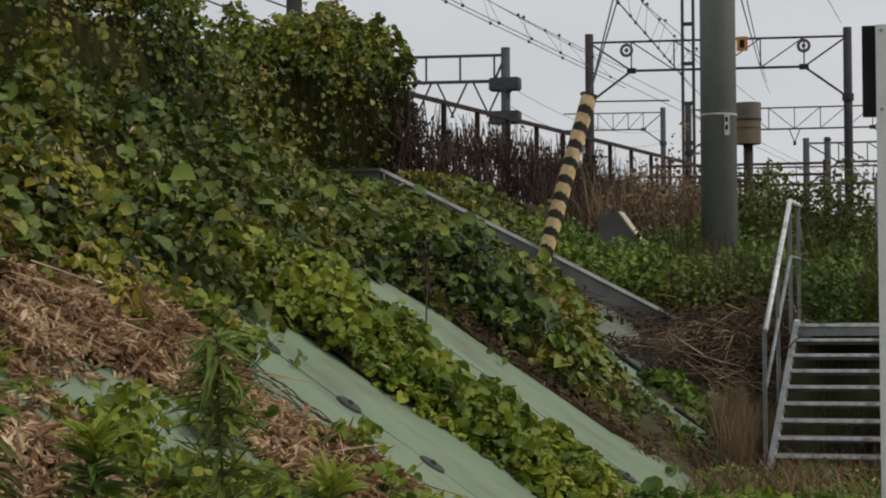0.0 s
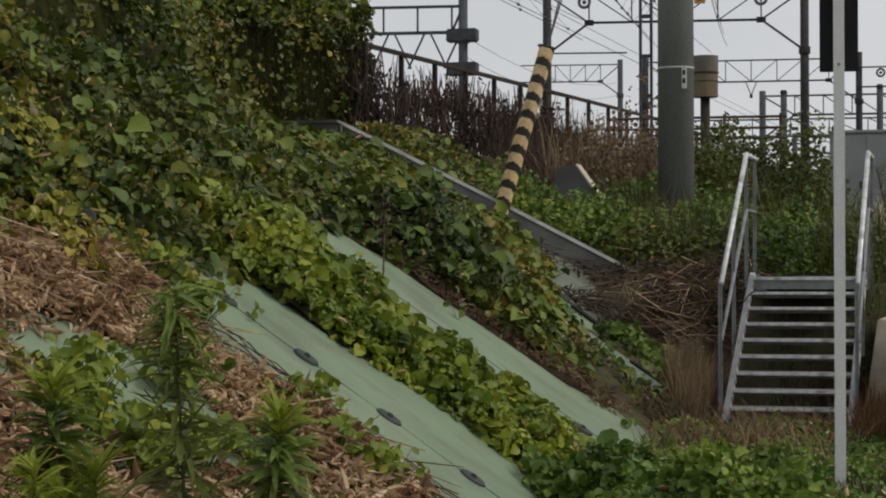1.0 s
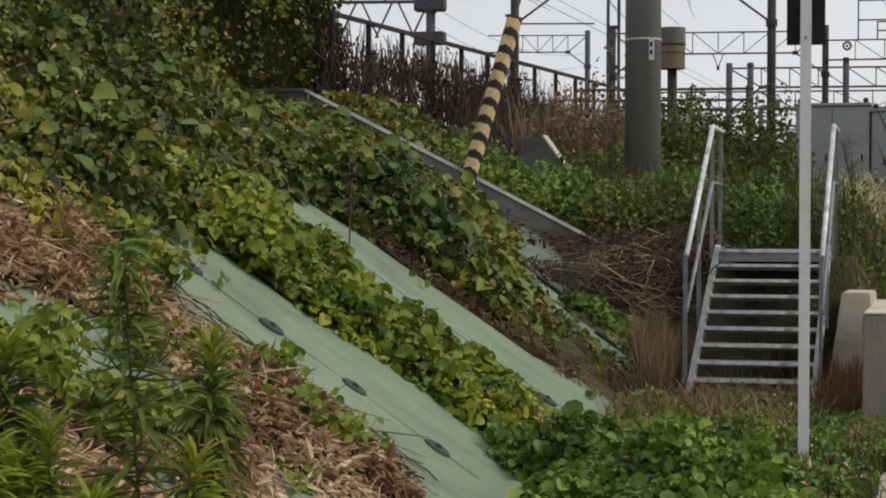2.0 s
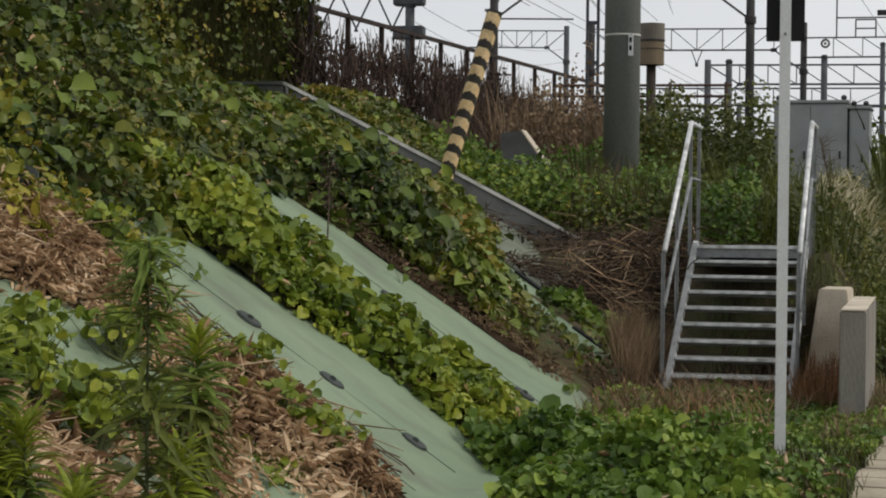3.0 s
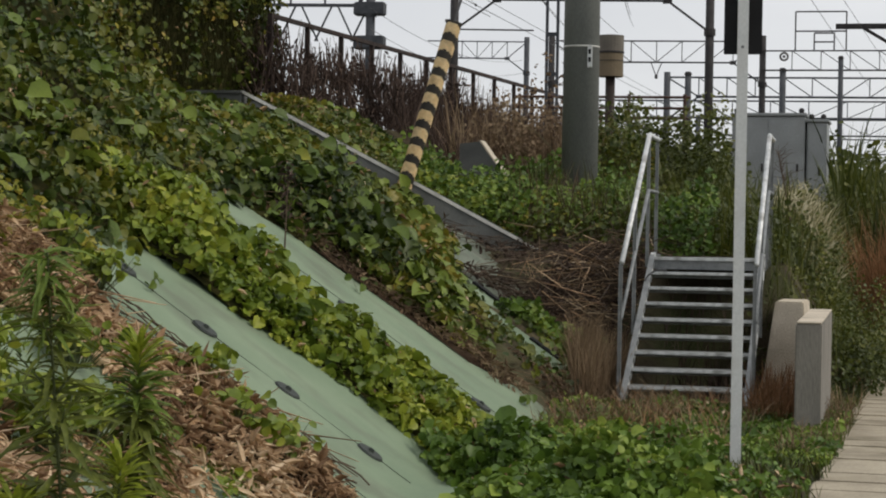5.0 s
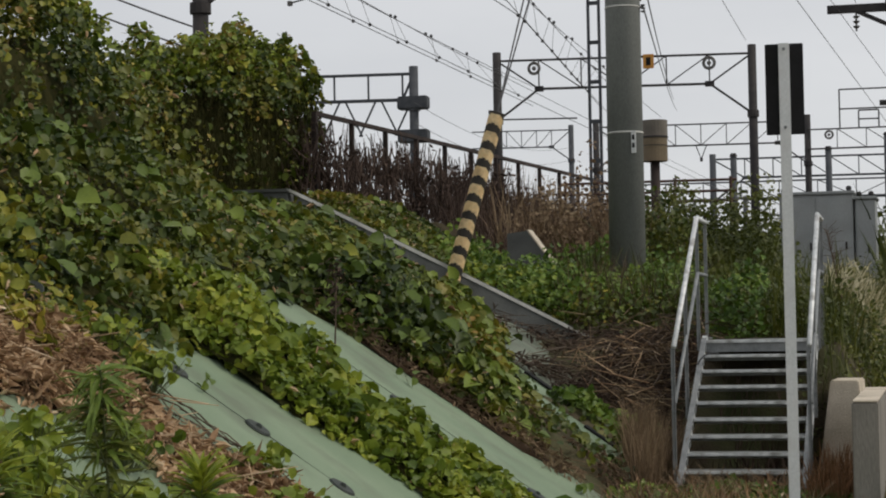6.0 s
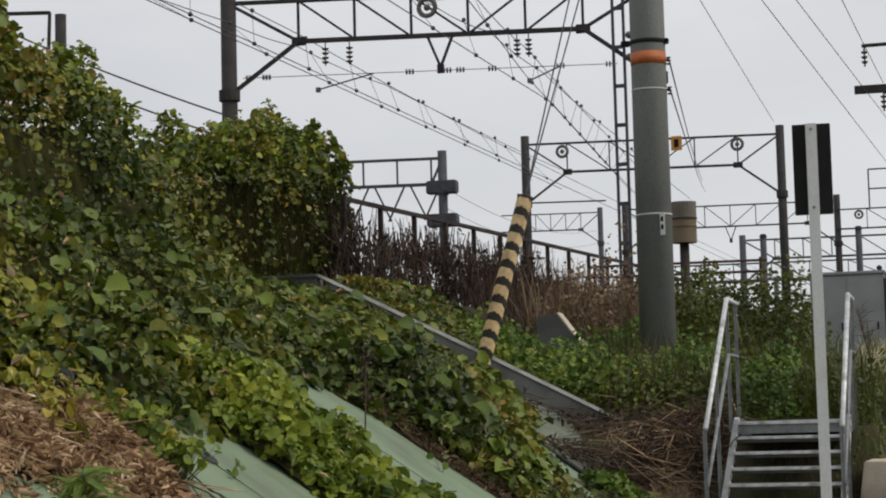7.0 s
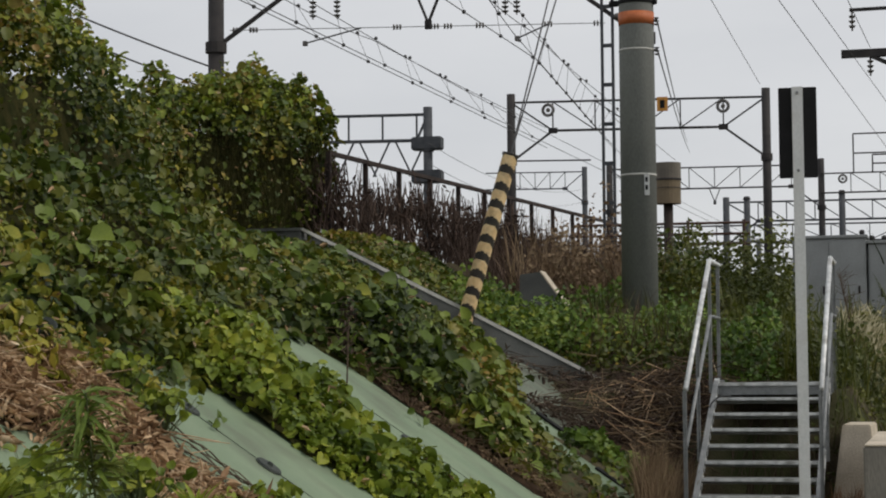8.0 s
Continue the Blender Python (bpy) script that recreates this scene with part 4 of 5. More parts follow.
        p = Vector((-0.40 + 0.16 * math.cos(g + 2.4), 1.62 - 0.03 * k / 14, 1.06 + 0.16 * math.sin(g + 2.4)))
        if last:
            tube(bm, last, p, 0.008, n=6)
        last = p
    part("cable", bm, M_WIRE, ob, "loose grey cable loop")
    return ob


steel_steps()


# ---- concrete walls by the steps, curb, path ----
def path():
    ob = tagged(new("path"), "worn pale concrete trough-lid slabs of the footpath", "path", kind="structure")
    r = random.Random(12)
    y = -4.0
    while y < 42:
        d = 0.44 + r.uniform(-0.01, 0.01)
        lift = r.uniform(-0.007, 0.008)
        bm = box(B(), (-0.69 + r.uniform(-0.02, 0.02), y + 0.009, -0.10), (1.25, y + d - 0.009, 0.012 + lift), 0.012)
        bmesh.ops.rotate(bm, cent=(0, y, 0), matrix=Matrix.Rotation(r.uniform(-0.012, 0.012), 3, "Z"), verts=bm.verts)
        part("slab", bm, M_PATH, ob)
        y += d


path()


def block_wall():
    ob = thing("concrete_wall", "short grey concrete wall stub beside the path", "wall", (-0.965, 16.6, 0))
    ob.rotation_euler = (0, 0, radians(1.5))
    part("wall_body", box(B(), (-0.10, -1.6, -0.2), (0.10, 1.55, 0.88), 0.012), M_CONC, ob)
    # thin paler slab that puts the sunlight on the top into the colour
    part("wall_sunlit_top", box(B(), (-0.098, -1.598, 0.882), (0.098, 1.548, 0.892), 0.004), M_CONC_TAN, ob, "top of the wall stub, coloured paler for sunlight")
    ob = thing("concrete_wall", "tan concrete abutment beside the steel steps", "wall", (-1.30, 18.3, 0))
    bm = B()
    pts = [(-0.30, 0, -0.2), (0.22, 0, -0.2), (0.12, 0, 0.95), (-0.14, 0, 0.95)]
    f = [bm.verts.new(p) for p in pts]
    b = [bm.verts.new((p[0], 0.9, p[2])) for p in pts]
    bm.faces.new(f)
    bm.faces.new(b[::-1])
    for i in range(4):
        bm.faces.new((f[i], b[i], b[(i + 1) % 4], f[(i + 1) % 4]))
    bmesh.ops.recalc_face_normals(bm, faces=bm.faces)
    bmesh.ops.bevel(bm, geom=bm.edges[:], offset=0.012, segments=2, affect="EDGES")
    part("wall_body", bm, M_CONC_TAN, ob)


block_wall()


def curb():
    """A wing wall with a flat end and a coping that falls with the slope."""
    ob = thing("concrete_wing_wall", "dark concrete wing wall with a pale sloping coping", "wall", (-6, 21.5, 0))
    line = [(-10.2, 20.1, 3.10), (-7.49, 20.1, 3.08), (-5.85, 20.9, 2.18), (-4.43, 21.6, 1.38), (-4.22, 21.7, 1.10)]
    o = Vector((6, -21.4, 0))
    for p, q in zip(line, line[1:]):
        p, q = Vector(p) + o, Vector(q) + o
        bm = bar(B(), p - Vector((0, 0, 0.27)), q - Vector((0, 0, 0.27)), 0.20, 0.50)
        bmesh.ops.bevel(bm, geom=bm.edges[:], offset=0.01, segments=1, affect="EDGES")
        part("wall_body", bm, M_CONC_DARK, ob)
        bm = bar(B(), p - Vector((0, 0.07, 0.006)), q - Vector((0, 0.07, 0.006)), 0.10, 0.034)
        part("coping", bm, M_COPING if p.x > -1.6 else M_CONC_DARK, ob)
    bm = B()
    bar(bm, (1.9, -0.40, 1.02), (2.5, -0.62, 0.80), 0.32, 0.07)
    part("loose_slab", bm, M_POLE, ob, "broken concrete slab")
    ob = thing("concrete_step_wall", "small dark concrete wall end with a pale edge", "wall", (-5.95, 25.3, 1.78))
    bm = B()
    outline = [(-0.30, 0.30), (0.40, 0.00), (0.40, 0.46), (-0.02, 1.02), (-0.30, 0.99)]
    f = [bm.verts.new((x, -0.05, z)) for x, z in outline]
    g = [bm.verts.new((x, 0.25, z)) for x, z in outline]
    bm.faces.new(f)
    bm.faces.new(g[::-1])
    for i in range(5):
        bm.faces.new((f[i], g[i], g[(i + 1) % 5], f[(i + 1) % 5]))
    bmesh.ops.recalc_face_normals(bm, faces=bm.faces)
    part("wall_body", bm, M_CONC_DARK, ob)
    bm = bar(B(), (-0.02, 0.09, 1.032), (0.40, 0.09, 0.472), 0.30, 0.018)
    part("coping", bm, M_CONC_TAN, ob)


curb()


# ---- branch pile at the end of the curb ----
def branch_pile():
    for m, mat, label in ((420, M_TWIG, "pile of dark brown cut branches by the steps"), (420, M_DRYGRASS, "dry grey-brown stalks on the branch pile"), (150, M_DRY, "pale broken stalks on the branch pile")):
        x, y = rng.normal(-3.52, 0.36, m), rng.normal(20.2, 0.65, m)
        x = np.where((x > -2.75), -3.3, x)
        z = np.maximum(ground_z(x, y), 0.3) + np.abs(rng.normal(0.10, 0.13, m))
        a = np.stack([x, y, z], 1)
        b = a + np.stack([rng.normal(0.08, 0.28, m), rng.normal(0, 0.2, m), rng.normal(-0.03, 0.13, m)], 1)
        tagged(new("branch_pile", twig_mesh("branch_pile", a, b, rng.uniform(0.003, 0.010, m), mat)), label, "branches", kind="stuff")



def sheet_litter():
    """Dead leaves and broken stalks that have slid down over the stained sheet and the foot of the wing wall."""
    n = 1500
    x, y = rng.uniform(-5.3, -3.3, n), rng.uniform(18.7, 21.42, n)
    keep = bumps(x, y, 1.3, 12.0) + 0.30 * (y > 20.75) + 0.30 * (x > -4.25) > 0.08
    x, y = x[keep], y[keep]
    n = len(x)
    z = np.maximum(ground_z(x, y), FALL * (TOE - x)) + rng.uniform(0.03, 0.12, n)
    p = np.stack([x, y, z], 1)
    ob = tagged(new("leaf_litter", leaf_mesh("leaf_litter", p, np.tile((0.5, -0.4, 0.8), (n, 1)), rng.uniform(0.04, 0.085, n), M_DEADVINE, 0.8, template=(CURL_V, CURL_F))), "dark dead leaves and stalks on the stained sheet", "leaf litter", kind="stuff")
    q = p + np.stack([rng.normal(0.1, 0.16, n), rng.normal(0, 0.14, n), rng.normal(-0.05, 0.06, n)], 1)
    tw = tagged(new("dead_stems", twig_mesh("dead_stems", p, q, rng.uniform(0.003, 0.008, n), M_TWIG)), kind="stuff")
    tw.parent = ob


branch_pile()
sheet_litter()


# ---- sign on a white post ----
def sign_post():
    ob = thing("sign_post", "white flat sign post with a black board", "sign", (-1.25, 12.77, 0))
    turn = pose(0, 0, 0, 0, 0, 5)
    bm = box(B(), (-0.036, -0.004, -0.2), (0.036, 0.004, 3.35), 0.002)
    box(bm, (-0.036, 0.004, -0.2), (-0.029, 0.03, 3.35))
    box(bm, (0.029, 0.004, -0.2), (0.036, 0.03, 3.35))
    bmesh.ops.transform(bm, matrix=turn, verts=bm.verts)
    part("post", bm, M_WHITE, ob)
    bm = box(B(), (-0.125, 0.032, 2.745), (0.125, 0.052, 3.35), 0.004)
    bmesh.ops.transform(bm, matrix=turn, verts=bm.verts)
    part("board", bm, M_BLACK, ob, "matt black sign board")
    for z in (2.79, 3.31):
        bm = B()
        tube(bm, (0, -0.012, z), (0, 0.03, z), 0.011, n=6)
        part("bolt", bm, M_GALV, ob)


sign_post()


# ---- concrete catenary pole with guy wires and striped guard ----
def concrete_pole():
    ob = thing("concrete_pole", "tall grey spun-concrete overhead line pole with orange band", "pole", (-4.335, 23.8, 1.6))
    z0 = 1.6
    bm = tube(B(), (0, 0, -0.8), (0, 0, 11.2), 0.232, 0.205, 28)
    part("shaft", bm, M_POLE, ob, smooth=True)

    def ring(name, za, zb, r, mat, label=""):
        b = tube(B(), (0, 0, za - z0), (0, 0, zb - z0), r, n=28)
        part(name, b, mat, ob, label, True)

    ring("band", 5.82, 5.98, 0.226, M_ORANGE, "orange painted band")
    ring("clamp", 6.09, 6.14, 0.232, M_BLACK, "black steel clamp")
    ring("joint_ring", 5.49, 5.51, 0.226, M_COPING)
    ring("joint_ring", 3.90, 3.925, 0.230, M_COPING)
    part("bracket", box(B(), (-0.34, -0.06, 6.08 - z0), (-0.22, 0.02, 6.15 - z0), 0.01), M_BLACK, ob)
    part("bracket", box(B(), (0.21, -0.06, 6.08 - z0), (0.27, 0.02, 6.15 - z0), 0.01), M_BLACK, ob)
    plate = part("number_plate", box(B(), (0.115, -0.232, 3.64 - z0), (0.175, -0.205, 3.92 - z0), 0.006), M_WHITE, ob, "small white marker plate")
    for za, zb in ((3.81, 3.87), (3.71, 3.77)):
        part("mark", box(B(), (0.128, -0.236, za - z0), (0.160, -0.2325, zb - z0)), M_BLACK, plate)
    for z in (5.88, 5.50):
        bm = B()
        tube(bm, (0.225, 0, z - z0), (0.26, 0.0, z - z0), 0.012, n=6)
        for k in range(3):
            tube(bm, (0.26, 0, z - z0 + 0.03 - k * 0.04), (0.26, 0, z - z0 + 0.012 - k * 0.04), 0.035, 0.02, 8)
        part("insulator", bm, M_INSUL, ob)


concrete_pole()


def guy_guard():
    a, b = Vector((-5.84, 20.9, 1.97)), Vector((-5.27, 20.95, 3.93))
    ob = thing("guy_guard", "leaning yellow and black striped guy wire guard", "guy guard", a)
    d = (b - a)
    L = d.length
    rot = d.to_track_quat("Z", "Y").to_matrix().to_4x4()
    n, turns, seg = 26, 10.0, 140
    half = int(turns * 2)
    for band in range(-1, half + 1):
        bm = B()
        for i in range(seg):
            for j in range(n):
                ph = i / seg * turns + 0.30 * math.cos(2 * math.pi * (j + 0.5) / n)
                if 2 * math.floor(ph) + (ph % 1.0 >= 0.55) == band:
                    q = [(0.088 * math.cos(2 * math.pi * (j + dj) / n), 0.088 * math.sin(2 * math.pi * (j + dj) / n), L * (i + di) / seg) for di, dj in ((0, 0), (0, 1), (1, 1), (1, 0))]
                    bm.faces.new([bm.verts.new(v) for v in q])
        if not bm.faces:
            bm.free()
            continue
        bmesh.ops.remove_doubles(bm, verts=bm.verts, dist=0.0005)
        bmesh.ops.transform(bm, matrix=rot, verts=bm.verts)
        yellow = band % 2 == 0
        part("yellow_band" if yellow else "black_band", bm, M_YELLOW if yellow else M_BLACK_BAND, ob, smooth=True)
    bm = tube(B(), (0, 0, -0.05), (0, 0, L), 0.080, n=20)
    bmesh.ops.transform(bm, matrix=rot, verts=bm.verts)
    part("sleeve", bm, M_BLACK_BAND, ob)
    for k, off in enumerate((-0.05, 0.06)):
        bm = B()
        tip = Vector((-4.36 + off * 0.6, 23.75, 10.3 - 0.8 * k))
        tube(bm, d, tip - a, 0.009, n=6)
        part("guy_wire", bm, M_WIRE, ob)


guy_guard()


def lattice_mast():
    ob = thing("lattice_mast", "slim dark twin-channel lattice mast", "mast", (-5.82, 29.4, 2.6))
    for s in (-1, 1):
        part("leg", box(B(), (s * 0.085 - 0.021, -0.021, -0.6), (s * 0.085 + 0.021, 0.021, 9.5)), M_STEEL_BLUE, ob)
    for k in range(15):
        part("batten", box(B(), (-0.085, -0.012, 0.2 + k * 0.62), (0.085, 0.012, 0.26 + k * 0.62)), M_STEEL_BLUE, ob)
    for z in (4.4, 4.75):
        bm = B()
        bmesh.ops.create_uvsphere(bm, u_segments=10, v_segments=6, radius=0.06, matrix=Matrix.Translation((0.17, 0, z)))
        part("insulator", bm, M_INSUL, ob, smooth=True)


lattice_mast()


# ---- rusty fence along the embankment top ----
def fence():
    ob = thing("fence", "rusty steel post and rail fence tangled with dead vines", "fence", (-8, 26, 3.1))
    o = Vector(ob.location)
    a, b = Vector((-8.17, 22.95, 4.262)), Vector((-7.2, 36.6, 4.30))
    c = Vector((-6.5, 46, 4.1))
    for p, q in ((a, b), (b, c)):
        for dz, r in ((0, 0.027), (-0.62, 0.018)):
            bm = bar(B(), p + Vector((0, 0, dz)) - o, q + Vector((0, 0, dz)) - o, 2 * r, 2 * r)
            part("rail", bm, M_RUST, ob)
    for k in range(19):
        t = k / 18
        p = a.lerp(b, t * 1.6) if t * 1.6 <= 1 else b.lerp(c, (t * 1.6 - 1) / 0.6)
        bm = box(B(), (p.x - o.x - 0.03, p.y - o.y - 0.03, -0.6), (p.x - o.x + 0.03, p.y - o.y + 0.03, p.z - o.z + 0.02))
        part("post", bm, M_RUST, ob)


fence()


def pipe_fence():
    """A low fence of rusty pipes across the end of the track bed."""
    ob = thing("pipe_fence", "low rusty pipe fence beyond the equipment box", "fence", (-5.9, 34.4, 2.6))
    for z in (1.50, 1.30, 1.12):
        part("rail", tube(B(), (-1.6, 0, z), (1.6, 0.3, z), 0.024, n=8), M_RED, ob)
    for k in range(4):
        part("post", tube(B(), (-1.5 + k, 0.07 * k, -0.8), (-1.5 + k, 0.07 * k, 1.55), 0.03, n=8), M_RED, ob)


pipe_fence()


def fence_vines():
    m = 4800
    t = rng.uniform(0, 1, m)
    y = 22.5 + t * 22
    x = np.interp(y, [21, 36.6, 46], [-8.3, -7.2, -6.5]) + rng.normal(0.05, 0.18, m)
    h = np.clip(lerp(y, 27, 34, 0.92, 0.62) + 0.45 * bumps(y, y * 0.3, 1.6, 4.0), 0.15, 1.35)
    z0 = 3.0 + rng.uniform(0, 0.8, m) * h
    a = np.stack([x, y, z0], 1)
    b = a + np.stack([rng.normal(0, 0.08, m), rng.normal(0, 0.18, m), rng.uniform(0.1, 0.6, m) * h], 1)
    b[:, 2] = np.minimum(b[:, 2], 4.18 + rng.normal(0, 0.05, m))
    ob = tagged(new("dead_fence_vines", twig_mesh("dead_fence_vines", a, b, rng.uniform(0.005, 0.014, m), M_DEADVINE)), "brown dead vines hanging in the fence", "vines", kind="stuff")
    n = 3400
    y = rng.uniform(22.5, 44, n)
    x = np.interp(y, [21, 36.6, 46], [-8.3, -7.2, -6.5]) + rng.normal(0.1, 0.22, n)
    h = np.clip(lerp(y, 27, 34, 0.92, 0.62) + 0.45 * bumps(y, y * 0.3, 1.6, 4.0), 0.15, 1.35)
    p = np.stack([x, y, 3.0 + rng.uniform(0, 1.05, n) * h], 1)
    lv = new("dead_leaves", leaf_mesh("dead_leaves", p, np.tile((0.7, -0.7, 0.3), (n, 1)), rng.uniform(0.05, 0.12, n), M_DEADVINE, 0.9, template=(CURL_V, CURL_F)))
    lv.parent = ob


fence_vines()


# ---- cabinets and the box on its post ----
def cabinet(x0, x1, y, z0, z1, label):
    ob = thing("relay_cabinet", label, "cabinet", ((x0 + x1) / 2, y, z0))
    w, h = x1 - x0, z1 - z0
    part("body", box(B(), (-w / 2, 0, -0.3), (w / 2, 0.7, h), 0.012), M_CAB, ob)
    part("roof", box(B(), (-w / 2 - 0.03, -0.04, h + 0.002), (w / 2 + 0.03, 0.74, h + 0.05), 0.01), M_CAB, ob)
    nd = 2 if w > 0.8 else 1
    for k in range(nd):
        xa = -w / 2 + 0.02 + (w - 0.04) * k / nd
        xb = -w / 2 + 0.02 + (w - 0.04) * (k + 1) / nd
        d = part("door", box(B(), (xa + 0.004, -0.018, 0.06), (xb - 0.004, -0.002, h - 0.05), 0.005), M_CAB, ob)
        part("handle", box(B(), (xb - 0.10, -0.04, h * 0.45), (xb - 0.07, -0.019, h * 0.45 + 0.12), 0.004), M_STEEL, d, "dark door handle")
    for s in (-1, 1):
        bm = B()
        bmesh.ops.create_uvsphere(bm, u_segments=8, v_segments=6, radius=0.045, matrix=Matrix.Translation((s * (w / 2 - 0.06), 0.1, h + 0.09)))
        part("lifting_eye", bm, M_STEEL, ob)


cabinet(-3.06, -1.95, 29.9, 1.9, 3.45, "pale grey steel relay cabinet among weeds")
cabinet(-1.92, -1.62, 29.95, 1.9, 3.36, "narrow pale grey steel cabinet beside the larger one")


def post_box():
    ob = thing("post_box", "brown round-fronted equipment box on a rusty post", "equipment box", (-4.93, 29.6, 2.4))
    part("post", tube(B(), (0, 0, -0.5), (0, 0, 1.66), 0.075, n=12), M_RUST, ob, smooth=True)
    bm = tube(B(), (0, 0, 1.64), (0, 0, 2.02), 0.20, n=24)
    part("body", bm, M_BOX, ob)
    bm = tube(B(), (0, 0, 2.02), (0, 0, 2.28), 0.205, n=24)
    part("hood", bm, M_BOXTOP, ob)
    part("rim", tube(B(), (0, 0, 2.005), (0, 0, 2.03), 0.212, n=24), M_STEEL, ob)
    part("rim", tube(B(), (0, 0, 1.88), (0, 0, 1.89), 0.206, n=24), M_STEEL, ob)


post_box()


# ---- overhead line gantries ----
def gantry(label, y, xl, xr, z0, z_bot, z_top, post_r=0.16, knee=1.3, panels=6, skew=0.0, left=True, right=True, drop=True, mat=None, rings=(), post_over=0.3, mem=0.07, web=True):
    mat = mat or M_STEEL
    ob = thing("line_gantry", label, "gantry", (xl, y, z0), "overhead line gantries")
    w, zb, zt = xr - xl, z_bot - z0, z_top - z0

    def P(x, z):
        return Vector((x, skew * x, z))

    for on, x in ((left, 0), (right, w)):
        if on:
            part("post", tube(B(), P(x, -1.5), P(x, zt + post_over), post_r, post_r * 0.92, 14), mat, ob, smooth=True)
            part("clamp", tube(B(), P(x, zb - knee * 0.75 - 0.12), P(x, zb - knee * 0.75 + 0.12), post_r * 1.25, n=12), mat, ob)
    part("top_chord", bar(B(), P(0, zt), P(w, zt), mem, mem), mat, ob)
    part("bottom_chord", bar(B(), P(knee if left else 0, zb), P(w - knee if right else w, zb), mem * 1.15, mem * 1.15), mat, ob)
    for on, x, s in ((left, 0, 1), (right, w, -1)):
        if on:
            part("knee_brace", bar(B(), P(x, zb - knee * 0.75), P(x + s * knee, zb), mem, mem), mat, ob)
            part("knee_brace", bar(B(), P(x, zt), P(x + s * knee, zb), mem * 0.8, mem * 0.8), mat, ob)
            part("gusset", box(B(), (x + s * knee - 0.16, skew * (x + s * knee) - 0.02, zb - 0.10), (x + s * knee + 0.16, skew * (x + s * knee) + 0.02, zb + 0.10)), mat, ob)
    xs = [knee + (w - 2 * knee) * k / panels for k in range(panels + 1)]
    for k, x in enumerate(xs):
        part("strut", bar(B(), P(x, zb), P(x, zt), mem * 0.6, mem * 0.6), mat, ob)
        if web and k < panels:
            x2 = xs[k + 1]
            lo, hi = (zt, zb) if k < panels / 2 else (zb, zt)
            part("diagonal", bar(B(), P(x, lo), P(x2, hi), mem * 0.55, mem * 0.55), mat, ob)
    if drop:
        xm = w / 2
        bm = bar(B(), P(xm - 0.28, zb), P(xm, zb - 0.72), mem * 0.7, mem * 0.7)
        bar(bm, P(xm + 0.28, zb), P(xm, zb - 0.72), mem * 0.7, mem * 0.7)
        box(bm, (xm - 0.07, skew * xm - 0.05, zb - 0.85), (xm + 0.07, skew * xm + 0.05, zb - 0.66))
        part("drop_bracket", bm, mat, ob)
    for x in rings:
        bm = B()
        r, cz = 0.19, zt - 0.30
        yc = skew * x - 0.06
        loops = []
        for k in range(16):
            g = 2 * math.pi * k / 16
            loop = []
            for m in range(6):
                h = 2 * math.pi * m / 6
                d = r + 0.055 * math.cos(h)
                loop.append(bm.verts.new((x + d * math.cos(g), yc + 0.055 * math.sin(h), cz + d * math.sin(g))))
            loops.append(loop)
        for k in range(16):
            u, v = loops[k], loops[(k + 1) % 16]
            for m in range(6):
                w = (m + 1) % 6
                bm.faces.new((u[m], u[w], v[w], v[m]))
        bmesh.ops.recalc_face_normals(bm, faces=bm.faces)
        wheel = part("pulley", bm, M_INSUL, ob)
        bm = B()
        bmesh.ops.create_uvsphere(bm, u_segments=8, v_segments=6, radius=0.08, matrix=Matrix.Translation((x, yc, cz)))
        part("hub", bm, M_INSUL, wheel)
        part("hanger", tube(B(), (x, yc, cz + r), (x, yc, zt), 0.02, n=6), M_INSUL, wheel)
    return ob


gA = gantry("large dark steel line gantry spanning the tracks", 39.2, -16.6, -7.3, 3.0, 9.83, 10.75, 0.19, 1.55, 5, 0.20, mem=0.085, rings=(4.4,))
AMBER = ((gA, 4.75, 0.95, 7.85), (gA, 5.55, 1.1, 7.85))
gB = gantry("rusty brown steel line gantry on two posts", 65.2, -16.4, -7.65, 3.0, 9.83, 10.85, 0.16, 1.45, 4, 0.17, rings=(1.3, 7.3))
part("registration_arm", bar(B(), (0.0, -0.3, 5.75), (2.9, -0.3, 5.68), 0.05, 0.05), M_STEEL, gB)
part("registration_arm", bar(B(), (-0.25, -0.3, 6.05), (0.15, -0.3, 6.0), 0.10, 0.10), M_INSUL, gB)
gC = gantry("grey trussed line gantry beyond the fence", 72.0, -34.0, -22.1, 3.0, 10.75, 11.8, 0.2, 0.45, 8, 0.17, left=False, drop=False, mat=M_STEEL_BLUE, mem=0.11, web=False)
for k in range(7):
    xa = 11.2 - 1.45 * k
    for xb in (xa - 0.62, xa + 0.62):
        part("truss_web", bar(B(), (xb, 0.17 * xb, 7.75), (xa - 0.1 * (xb - xa), 0.17 * xa, 6.3), 0.07, 0.07), M_STEEL_BLUE, gC)
for z in (7.6, 6.25):
    part("bracket_box", box(B(), (11.25, 1.75, z - 0.25), (12.5, 2.3, z + 0.28), 0.05), M_STEEL_BLUE, gC)
gD = gantry("far grey line gantry", 116.5, -31.0, -24.9, 3.0, 12.75, 13.8, 0.18, 1.2, 4, 0.2, left=False, drop=False, mat=M_STEEL_BLUE)
gE = gantry("far dark line gantry", 98.5, -19.5, -8.7, 3.0, 10.75, 11.85, 0.18, 1.5, 6, 0.12)


